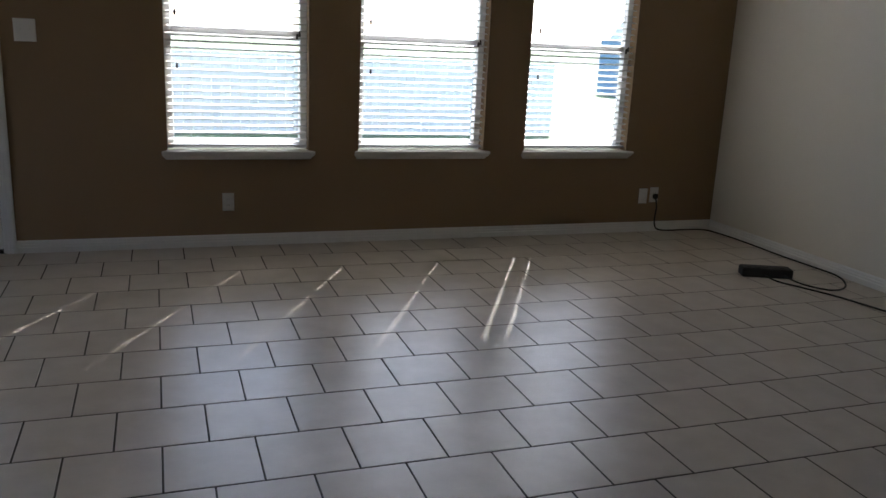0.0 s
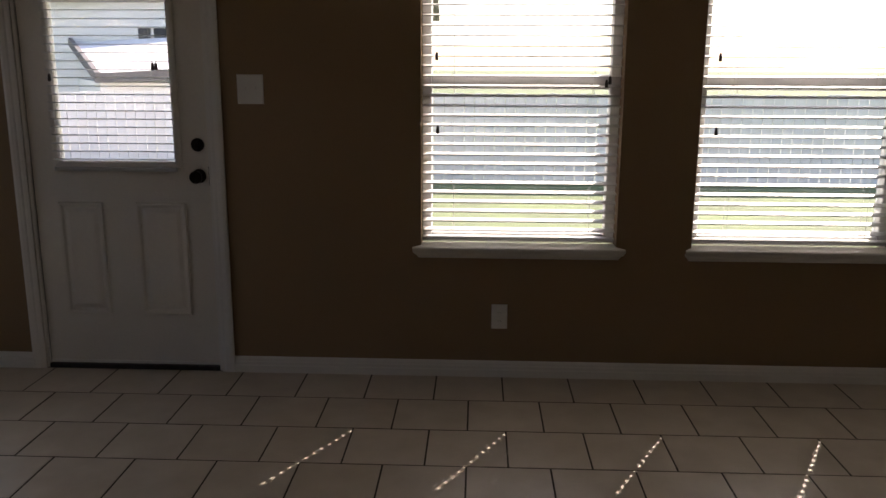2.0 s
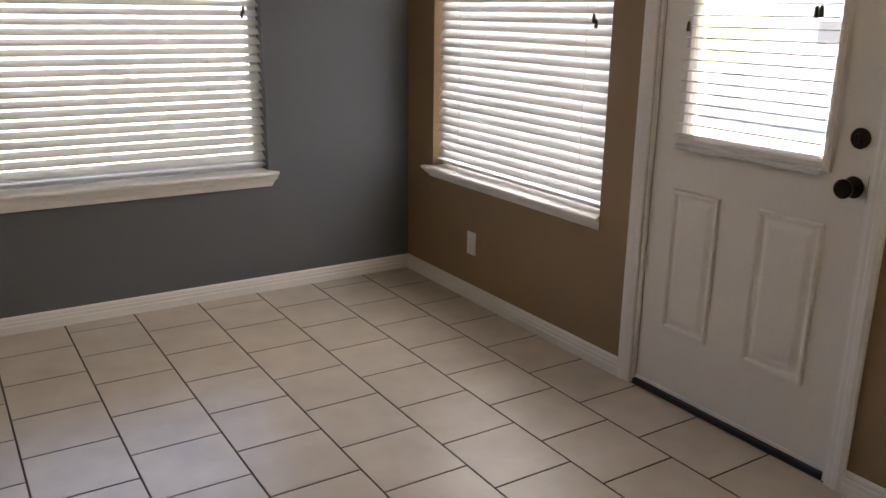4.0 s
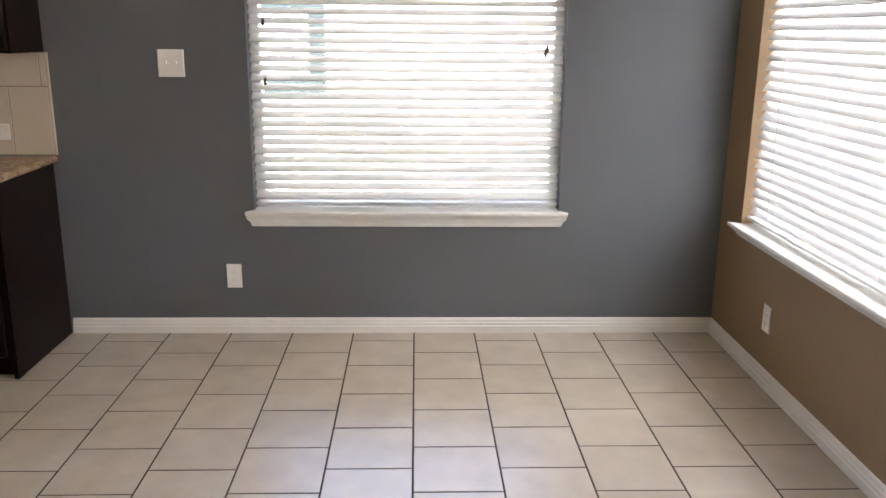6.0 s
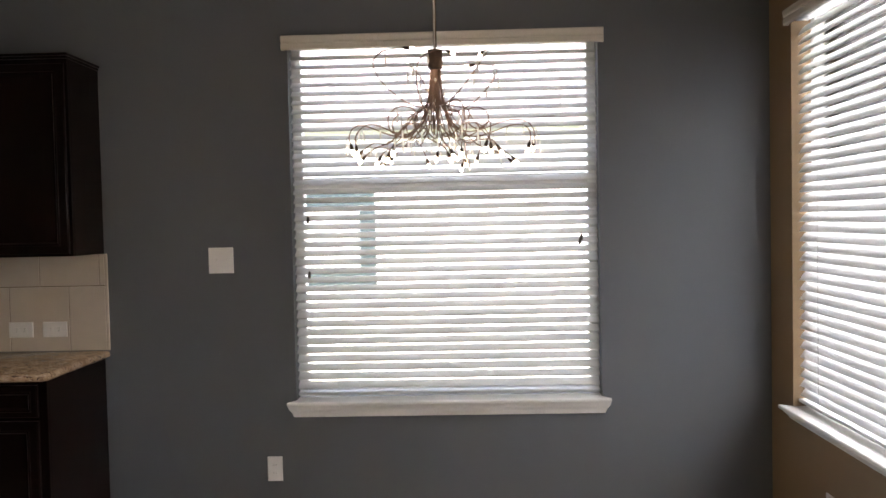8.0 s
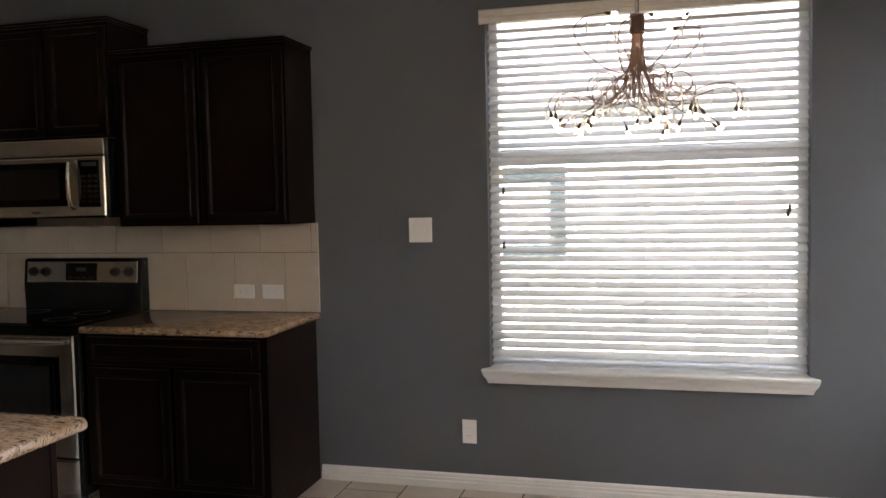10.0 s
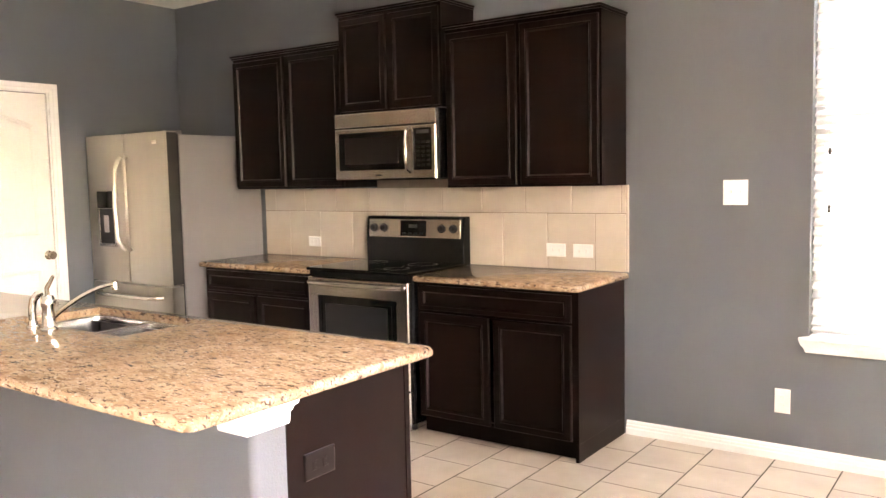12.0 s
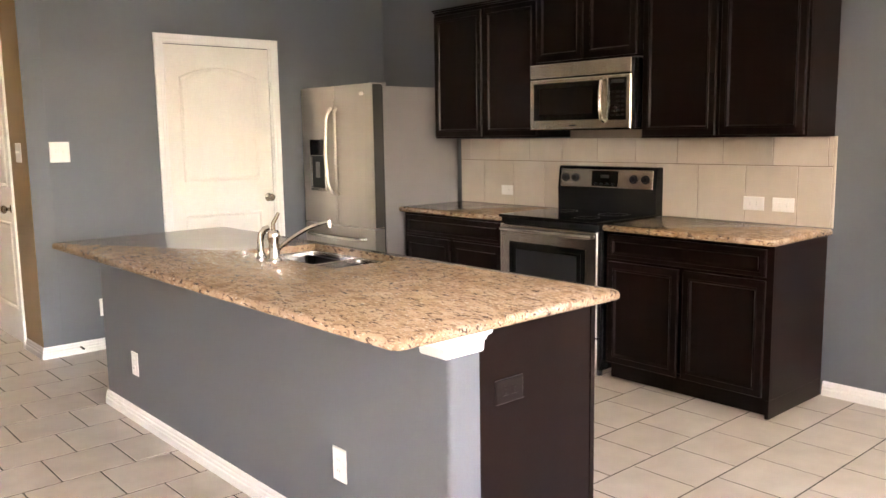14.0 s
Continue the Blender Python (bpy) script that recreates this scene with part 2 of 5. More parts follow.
FENCE = mat("weathered_cedar", (0.78, 0.765, 0.74), 0.85, vary=0.12, scale=2, fine=18, bump=0.3, stretch=(5, 5, 0.5), random_tint=0.12)
# the blue of sky-lit shade is put into this wall colour
BLUEWALL = mat("blue_siding", (0.15, 0.24, 0.36), 0.8, vary=0.08, bump=0.2)
BLUEROOF = mat("blue_grey_shingle", (0.46, 0.51, 0.56), 0.85, vary=0.15, scale=4, fine=20, bump=0.4)
SIDING = mat("pale_siding", (0.80, 0.79, 0.77), 0.8, vary=0.06, bump=0.2)
SHINGLE = mat("roof_shingle", (0.17, 0.155, 0.15), 0.9, vary=0.3, scale=4, fine=20, bump=0.5)
BRICK = mat("tan_brick", (0.44, 0.34, 0.26), 0.85, vary=0.2, scale=8, fine=40, bump=0.5)
TEAL = mat("teal_window_trim", (0.015, 0.025, 0.026), 0.5, vary=0.1, bump=0.02)
# pale base colour stands in for the sky mirrored in the pane
PALEGLASS = mat("pale_shaded_glass", (0.72, 0.75, 0.76), 0.2, vary=0.08, bump=0)
SHADEGLASS = mat("shaded_grey_glass", (0.16, 0.155, 0.17), 0.2, vary=0.15, bump=0)
DARKWIN = mat("dark_window", (0.03, 0.035, 0.045), 0.1, vary=0.1, bump=0)


# ---- helpers of this scene ----
def thing(name, at=(0, 0, 0), label="", category="", group="", kind=""):
    ob = new(name)
    ob.location = at
    ob.empty_display_size = 0.1
    return tagged(ob, label, category, group, kind)


def base_of(ob):
    v = Vector((0, 0, 0))
    while ob is not None:
        v = v + ob.location
        ob = ob.parent
    return v


def mesh_of(name, bm, material, shift=None):
    if shift is not None:
        bmesh.ops.translate(bm, verts=bm.verts, vec=shift)
    bmesh.ops.recalc_face_normals(bm, faces=bm.faces)
    me = bpy.data.meshes.new(name)
    bm.to_mesh(me)
    bm.free()
    me.materials.append(material)
    return me


def smooth(me, angle=35):
    me.shade_smooth()
    me.set_sharp_from_angle(angle=radians(angle))


def part(name, bm, material, parent=None, label="", round_it=False):
    """Links a bmesh given in world places as one mesh object under a thing or a part."""
    me = mesh_of(name, bm, material, -base_of(parent) if parent is not None else None)
    if round_it:
        smooth(me)
    ob = new(name, me)
    ob.parent = parent
    if label:
        ob["label"] = label
    return ob


def solid(name, bm, material, label="", category="", kind="", group="", round_it=False, at=None):
    """A top-level thing that is one mesh."""
    me = mesh_of(name, bm, material, -Vector(at) if at is not None else None)
    if round_it:
        smooth(me)
    ob = new(name, me)
    if at is not None:
        ob.location = at
    return tagged(ob, label, category, group, kind)


def boxes(*specs, bevel=0.0, seg=1):
    """A bmesh of boxes, each (x0, y0, z0, x1, y1, z1)."""
    bm = bmesh.new()
    for x0, y0, z0, x1, y1, z1 in specs:
        m = Matrix.Translation(((x0 + x1) / 2, (y0 + y1) / 2, (z0 + z1) / 2)) @ Matrix.Diagonal((abs(x1 - x0), abs(y1 - y0), abs(z1 - z0), 1))
        bmesh.ops.create_cube(bm, size=1, matrix=m)
    if bevel:
        bmesh.ops.bevel(bm, geom=list(bm.edges), offset=bevel, segments=seg, affect="EDGES", profile=0.5)
    return bm


def tube(points, radius, sides=8, bm=None, taper=1.0, flat=1.0):
    """A round bar along points."""
    bm = bm or bmesh.new()
    pts = [Vector(p) for p in points]
    rings = []
    side = None
    for i, p in enumerate(pts):
        d = (pts[min(i + 1, len(pts) - 1)] - pts[max(i - 1, 0)]).normalized()
        if side is None or abs(side.dot(d)) > 0.95:
            side = Vector((0, 0, 1)) if abs(d.z) < 0.9 else Vector((1, 0, 0))
        u = d.cross(side).normalized()
        v = u.cross(d).normalized()
        side = v
        r = radius * (1 + (taper - 1) * i / max(1, len(pts) - 1))
        rings.append([bm.verts.new(p + u * math.cos(a) * r + v * math.sin(a) * r * flat) for a in (2 * math.pi * k / sides for k in range(sides))])
    for a, b in zip(rings, rings[1:]):
        for k in range(sides):
            bm.faces.new((a[k], a[(k + 1) % sides], b[(k + 1) % sides], b[k]))
    bm.faces.new(list(reversed(rings[0])))
    bm.faces.new(rings[-1])
    return bm


def lathe(center, axis, profile, sides=20, bm=None):
    """A turned body: profile of (along axis, radius) from center."""
    bm = bm or bmesh.new()
    c, ax = Vector(center), Vector(axis).normalized()
    u = ax.orthogonal().normalized()
    v = ax.cross(u)
    rings = []
    for along, r in profile:
        rings.append([bm.verts.new(c + ax * along + (u * math.cos(a) + v * math.sin(a)) * max(r, 1e-4)) for a in (2 * math.pi * k / sides for k in range(sides))])
    for a, b in zip(rings, rings[1:]):
        for k in range(sides):
            bm.faces.new((a[k], a[(k + 1) % sides], b[(k + 1) % sides], b[k]))
    bm.faces.new(list(reversed(rings[0])))
    bm.faces.new(rings[-1])
    return bm


def relief(loops_at, steps, bm=None, back=None):
    """Nested loops bridged into a shallow relief: loops_at(inset) gives (u, v) points; steps are (inset, proud); place maps (u, v, proud)."""
    bm = bm or bmesh.new()
    shape, place = loops_at
    rings = []
    if back is not None:
        rings.append([bm.verts.new(place(u, v, back)) for u, v in shape(steps[0][0])])
    for inset, proud in steps:
        rings.append([bm.verts.new(place(u, v, proud)) for u, v in shape(inset)])
    for a, b in zip(rings, rings[1:]):
        k = len(a)
        for i in range(k):
            bm.faces.new((a[i], a[(i + 1) % k], b[(i + 1) % k], b[i]))
    bm.faces.new(rings[-1])
    if back is not None:
        bm.faces.new(list(reversed(rings[0])))
    return bm


def rect(u0, v0, u1, v1):
    return lambda i: [(u0 + i, v0 + i), (u1 - i, v0 + i), (u1 - i, v1 - i), (u0 + i, v1 - i)]


def arched(u0, v0, u1, v1, rise, n=12):
    """A rectangle whose top edge bows upward."""
    def pts(i):
        out = [(u0 + i, v0 + i), (u1 - i, v0 + i)]
        for k in range(n + 1):
            f = k / n
            u = u1 - i + (u0 - u1 + 2 * i) * f
            out.append((u, v1 - i - rise * (2 * f - 1) ** 2))
        return out
    return pts


def facing_x(x):
    """A surface that faces +x: u runs along y, v is height."""
    return lambda u, v, d: (x + d, u, v)


def facing_south(y):
    """A surface that faces -y: u runs along x."""
    return lambda u, v, d: (u, y - d, v)


def facing_north(y):
    return lambda u, v, d: (u, y + d, v)


def profile_run(profile, start, end, normal, bm=None, cut0=0.0, cut1=0.0):
    """A moulding from start to end against a wall: profile of (out, up), out along normal; cut0/cut1 shorten by out times that."""
    bm = bm or bmesh.new()
    s, e, n = Vector(start), Vector(end), Vector(normal)
    d = (e - s).normalized()
    up = Vector((0, 0, 1))
    a = [bm.verts.new(s + n * o + up * h + d * (o * cut0)) for o, h in profile]
    b = [bm.verts.new(e + n * o + up * h - d * (o * cut1)) for o, h in profile]
    k = len(profile)
    for i in range(k):
        bm.faces.new((a[i], a[(i + 1) % k], b[(i + 1) % k], b[i]))
    bm.faces.new(list(reversed(a)))
    bm.faces.new(b)
    return bm


def wall(name, along, at, thick, span, height, holes, material, label):
    """A wall with openings through it. along: 'x' or 'y'; at: its room face; thick: signed, away from the room."""
    us = sorted({span[0], span[1], *[h[0] for h in holes], *[h[2] for h in holes]})
    vs = sorted({height[0], height[1], *[h[1] for h in holes], *[h[3] for h in holes]})

    def full(i, j):
        if not (0 <= i < len(us) - 1 and 0 <= j < len(vs) - 1):
            return False
        u, v = (us[i] + us[i + 1]) / 2, (vs[j] + vs[j + 1]) / 2
        return not any(h[0] < u < h[2] and h[1] < v < h[3] for h in holes)

    bm = bmesh.new()
    cache = {}

    def vert(u, v, d):
        key = (u, v, d)
        if key not in cache:
            cache[key] = bm.verts.new((u, at + d, v) if along == "x" else (at + d, u, v))
        return cache[key]

    for i in range(len(us) - 1):
        for j in range(len(vs) - 1):
            if not full(i, j):
                continue
            c = [(us[i], vs[j]), (us[i + 1], vs[j]), (us[i + 1], vs[j + 1]), (us[i], vs[j + 1])]
            for d in (0, thick):
                bm.faces.new([vert(u, v, d) for u, v in c])
            for k, (di, dj) in enumerate(((0, -1), (1, 0), (0, 1), (-1, 0))):
                if not full(i + di, j + dj):
                    p, q = c[k], c[(k + 1) % 4]
                    bm.faces.new((vert(*p, 0), vert(*q, 0), vert(*q, thick), vert(*p, thick)))
    return solid(name, bm, material, label, "wall", "structure")


# ---- large structure ----
XE, YS, H = 7.77, -7.03, 2.81
WIN_N = ((3.613, 4.505), (4.845, 5.755), (6.075, 6.925))
WIN_4 = (0.262, 1.552)
WIN_5 = (-2.312, -0.815)
SILL, HEAD = 0.635, 2.415
DOOR_X = (1.808, 2.638)
wall("wall_north", "x", 0.0, 0.16, (-0.16, XE + 0.16), (-0.02, H), [(a, SILL - 0.02, b, HEAD) for a, b in (*WIN_N, WIN_4)] + [(DOOR_X[0] - 0.02, -0.02, DOOR_X[1] + 0.02, 2.06)], TAN, "tan painted wall with windows and a back door")
wall("wall_west", "y", 0.0, -0.16, (-9.2, 0.0), (-0.02, H), [(WIN_5[0], SILL - 0.01, WIN_5[1], HEAD)], GREY, "slate grey painted wall of dining area and kitchen")
wall("wall_east", "y", XE, 0.16, (-9.2, 0.0), (-0.02, H), [], GREIGE, "plain light greige side wall of the living room")
wall("wall_pantry", "x", YS, -0.14, (0.0, 2.72), (0.0, H), [(1.085, 0.0, 1.93, 2.09)], GREY, "slate grey painted kitchen wall with the pantry door")
wall("wall_hall", "y", 2.845, -0.125, (-9.2, YS - 0.002), (0.0, H), [(-8.335, 0.0, -7.475, 2.08)], TAN, "tan painted hallway wall beside the kitchen")
wall("wall_south", "x", -9.2, -0.14, (-0.16, XE + 0.16), (-0.02, H), [], TAN, "plain tan wall at the back of the living room")
solid("ceiling", boxes((-0.16, -9.34, H, XE + 0.16, 0.16, H + 0.12)), CEIL, "flat white textured ceiling", "ceiling", "structure")
# grey painted skin of the corner column facing the room
solid("trim_column", boxes((2.7205, YS - 0.0018, 0.0, 2.8445, YS, H)), GREY, "slate grey wall end at the hallway corner", "wall", "structure")

BB = [(0, 0), (0.016, 0), (0.016, 0.034), (0.012, 0.038), (0.0115, 0.052), (0.008, 0.056), (0.0075, 0.066), (0.004, 0.074), (0, 0.078)]


def baseboard(start, end, normal, c0=0.0, c1=0.0):
    bm = profile_run(BB, start, end, normal, None, c0, c1)
    solid("baseboard", bm, TRIM, "white stepped baseboard along the floor", "baseboard", "structure")


baseboard((0, 0, 0), (DOOR_X[0] - 0.0785, 0, 0), (0, -1, 0), 1, 0)
baseboard((DOOR_X[1] + 0.0785, 0, 0), (XE, 0, 0), (0, -1, 0), 0, 1)
baseboard((0, -3.243, 0), (0, 0, 0), (1, 0, 0), 0, 1)
baseboard((XE, 0, 0), (XE, -9.2, 0), (-1, 0, 0), 1, 1)
baseboard((2.845, YS, 0), (1.99, YS, 0), (0, 1, 0), -1, 0)
baseboard((1.03, YS, 0), (0.86, YS, 0), (0, 1, 0), 0, 0)
baseboard((2.845, -7.405, 0), (2.845, YS, 0), (1, 0, 0), 0, -1)
baseboard((2.845, -9.2, 0), (2.845, -8.405, 0), (1, 0, 0), 1, 0)
baseboard((XE, -9.2, 0), (2.845, -9.2, 0), (0, 1, 0), 1, 1)


# ---- windows ----
def window(name, frame_map, u0, u1, rail, label, deep=0.058):
    """A single-hung vinyl window in its opening, with stool and apron. frame_map(u, d, z): u along the wall, d outward."""
    z0, z1 = SILL, HEAD

    def bx(a, d0, c, b, d1, e):
        p, q = frame_map(a, d0, c), frame_map(b, d1, e)
        return (min(p[0], q[0]), min(p[1], q[1]), min(p[2], q[2]), max(p[0], q[0]), max(p[1], q[1]), max(p[2], q[2]))

    t = thing(name, frame_map((u0 + u1) / 2, 0.1, z0), label, "window", "", "structure")
    f = 0.045
    part("window_frame", boxes(bx(u0, 0.085, z0, u0 + f, 0.15, z1), bx(u1 - f, 0.085, z0, u1, 0.15, z1), bx(u0 + f, 0.085, z0, u1 - f, 0.15, z0 + f), bx(u0 + f, 0.085, z1 - f, u1 - f, 0.15, z1), bevel=0.004), VINYL, t)
    part("meeting_rail", boxes(bx(u0 + f, 0.092, rail - 0.03, u1 - f, 0.14, rail + 0.03), bevel=0.004), VINYL, t)
    for a, b in ((z0 + f, rail - 0.03), (rail + 0.03, z1 - f)):
        pane = part("pane", boxes(bx(u0 + f, 0.116, a, u1 - f, 0.120, b)), PANE, t)
        pane.visible_shadow = False
    stool = boxes(bx(u0, -0.001, z0 - 0.019, u1, 0.084, z0 - 0.001))
    part("stool_board", stool, TRIM, t)
    # nosed ledge and tapering apron below it
    f2 = deep - 0.021
    prof = [(0.0, z0 - deep), (0.012, z0 - deep), (0.015, z0 - deep + f2 * 0.16), (0.020, z0 - deep + f2 * 0.40), (0.032, z0 - deep + f2 * 0.66), (0.036, z0 - deep + f2 * 0.92), (0.036, z0 - 0.021), (0.0, z0 - 0.021)]
    nose = [(0.0, z0 - 0.020), (0.048, z0 - 0.020), (0.055, z0 - 0.015), (0.055, z0 - 0.004), (0.050, z0), (0.0, z0)]
    for nm, pr, out in (("window_sill", nose, 0.055), ("apron", prof, 0.036)):
        bm = bmesh.new()
        ends = []
        for u, s in ((u0, -1), (u1, 1)):
            # ends are returned to the wall: the further out, the wider
            ends.append([bm.verts.new(frame_map(u + s * (0.0 + min(o, 0.036) * 1.0), -o, h)) for o, h in pr])
        k = len(pr)
        for i in range(k):
            bm.faces.new((ends[0][i], ends[0][(i + 1) % k], ends[1][(i + 1) % k], ends[1][i]))
        bm.faces.new(list(reversed(ends[0])))
        bm.faces.new(ends[1])
        part(nm, bm, TRIM, t)
    return t


NORTH = lambda u, d, z: (u, d, z)
WEST = lambda u, d, z: (-d, u, z)
for i, (a, b) in enumerate(WIN_N):
    window("window_%d" % (i + 1), NORTH, a, b, 1.37, "white vinyl window with white sill and open blinds")
window("window_4", NORTH, *WIN_4, 1.70, "wide white vinyl window with sill beside the back door")
window("window_5", WEST, *WIN_5, 1.70, "wide white vinyl window with sill in the grey wall", 0.08)


def slat_mesh(length, holes, width=0.05, thick=0.0028):
    """One slat along u with a slight crown and slots at the given holes."""
    bm = bmesh.new()

    def strip(a, b, w0, w1):
        n = 4 if w1 - w0 > 0.03 else 2
        top, bot = [], []
        for u in (a, b):
            for k in range(n + 1):
                w = w0 + (w1 - w0) * k / n
                z = 0.0025 * (1 - (2 * w / width) ** 2)
                top.append(bm.verts.new((u, w, z + thick / 2)))
                bot.append(bm.verts.new((u, w, z - thick / 2)))
        m = n + 1
        for k in range(n):
            bm.faces.new((top[k], top[k + 1], top[m + k + 1], top[m + k]))
            bm.faces.new((bot[k], bot[m + k], bot[m + k + 1], bot[k + 1]))
        bm.faces.new((top[0], top[m], bot[m], bot[0]))
        bm.faces.new((top[n], bot[n], bot[m + n], top[m + n]))
        for e in (0, m):
            for k in range(n):
                bm.faces.new((top[e + k], bot[e + k], bot[e + k + 1], top[e + k + 1]))

    cuts = [-length / 2]
    for h in holes:
        cuts += [h - 0.0053, h + 0.0053]
    cuts.append(length / 2)
    for i in range(0, len(cuts), 2):
        strip(cuts[i], cuts[i + 1], -width / 2, width / 2)
    for h in holes:
        strip(h - 0.0053, h + 0.0053, -width / 2, -0.008)
        strip(h - 0.0053, h + 0.0053, 0.008, width / 2)
    me = mesh_of("slat", bm, SLAT)
    smooth(me, 40)
    return me


def blind(turn, center, depth, u_len, tilt, label, z_top=HEAD - 0.01, z_bot=SILL + 0.02, valance_over=0.0, pitch=0.0435, cords=None, tassels=(), holes=None):
    """A two-inch slatted blind. turn: heading about z (0: hangs in a wall that faces -y); center: (x, y) on the wall face; depth: inward of the face."""
    t = thing("window_blind", (*center, z_bot), label, "blind", "blinds in the windows")
    t.rotation_euler = (0, 0, turn)
    cords = cords or (-0.31, 0.31)

    def local(name, bm, material, label="", round_it=False):
        me = mesh_of(name, bm, material)
        if round_it:
            smooth(me)
        ob = new(name, me)
        ob.parent = t
        if label:
            ob["label"] = label
        return ob

    hgt = z_top - z_bot
    L = u_len - 0.012
    local("headrail", boxes((-L / 2, depth - 0.028, hgt - 0.05, L / 2, depth + 0.028, hgt), bevel=0.003), SLAT)
    o = valance_over
    y0 = -0.012 if o else depth - 0.040
    drop = 0.062
    prof = [(0.0, 0.0), (0.010, 0.0), (0.014, 0.006), (0.014, 0.026), (0.009, 0.033), (0.014, 0.042), (0.016, 0.060), (0.012, 0.068), (0.0, 0.068)]
    bm = profile_run(prof, (-L / 2 - o, y0, hgt - drop), (L / 2 + o, y0, hgt - drop), (0, -1, 0))
    if o:
        for s in (-1, 1):
            x = s * (L / 2 + o - 0.006)
            b2 = boxes((x - 0.006, y0, hgt - drop, x + 0.006, -0.002, hgt - drop + 0.068))
            me = bpy.data.meshes.new("tmp")
            b2.to_mesh(me)
            b2.free()
            bm.from_mesh(me)
            bpy.data.meshes.remove(me)
    local("valance", bm, VALANCE if o else SLAT, "cream moulded valance" if o else "")
    me = slat_mesh(L, (holes or cords) if tilt < 20 else ())
    n = int((hgt - 0.075 - 0.048) / pitch) + 1
    for i in range(n):
        ob = new("slat", me)
        ob.parent = t
        ob.location = (0, depth, 0.048 + pitch * i)
        ob.rotation_euler = (radians(tilt + random.uniform(-0.5, 0.5)), 0, radians(random.uniform(-0.06, 0.06)))
    local("bottom_rail", boxes((-L / 2, depth - 0.025, 0.0, L / 2, depth + 0.025, 0.016), bevel=0.004), SLAT)
    for c in cords:
        for dy in (-0.0265, 0.0265):
            local("ladder_cord", tube([(c + 0.011, depth + dy * math.cos(radians(tilt)), 0.012), (c + 0.011, depth + dy * math.cos(radians(tilt)), hgt - 0.05)], 0.0008, 4), CORD)
    for u, z in tassels:
        zz = z - z_bot
        tz = local("tassel", lathe((u, depth - 0.036, zz), (0, 0, -1), [(0, 0.003), (0.006, 0.006), (0.03, 0.008), (0.036, 0.006)], 10), TASSEL, "dark pull-cord tassel", True)
        local("pull_cord", tube([(u, depth - 0.036, zz), (u, depth - 0.034, hgt - 0.05)], 0.0007, 4), CORD)
    return t


# third blind: slots set off its cords, only to place the sun streaks
for (a, b), tl, holes in zip(WIN_N, (10.0, 9.0, 9.5), (None, None, (-0.36, -0.235))):
    w = b - a
    blind(0.0, ((a + b) / 2, 0.0), 0.045, w, tl, "white two-inch slatted blind with slats tilted open", holes=holes, tassels=((-w / 2 + 0.07, 1.50), (-w / 2 + 0.075, 1.18), (w / 2 - 0.06, 1.40), (w / 2 - 0.075, 1.385)))
blind(0.0, ((WIN_4[0] + WIN_4[1]) / 2, 0.0), 0.045, WIN_4[1] - WIN_4[0], 54, "white slatted blind tilted nearly shut", cords=(-0.46, 0.46), valance_over=0.032, tassels=((0.53, 1.42), (0.545, 1.40)))
blind(radians(90), (0.0, (WIN_5[0] + WIN_5[1]) / 2), 0.045, WIN_5[1] - WIN_5[0], 33, "white slatted blind tilted half shut before the dining window", cords=(-0.56, 0.0, 0.56), valance_over=0.032, tassels=((-0.67, 1.54), (-0.67, 1.27), (0.66, 1.43), (0.652, 1.41)))


# ---- doors ----
def casing(u0, u1, top, wide, place, parent):
    """Door casing of three stepped bands round an opening; place(u, z, out)."""
    prof = [(0.0, 0.010), (0.010, 0.013), (0.022, 0.013), (0.030, 0.017), (0.046, 0.019), (wide, 0.015), (wide, 0.0), (0.0, 0.0)]
    for nm, path in (("casing_leg", ((u0, 0.0, -1, 0), (u0, top, -1, 1))), ("casing_leg", ((u1, 0.0, 1, 0), (u1, top, 1, 1))), ("casing_head", ((u0, top, -1, 1), (u1, top, 1, 1)))):
        bm = bmesh.new()
        rings = []
        for u, z, su, sz in path:
            rings.append([bm.verts.new(place(u + su * w, z + sz * w, o)) for w, o in prof])
        k = len(prof)
        for i in range(k):
            bm.faces.new((rings[0][i], rings[0][(i + 1) % k], rings[1][(i + 1) % k], rings[1][i]))
        bm.faces.new(list(reversed(rings[0])))
        bm.faces.new(rings[1])
        part(nm, bm, TRIM, parent)


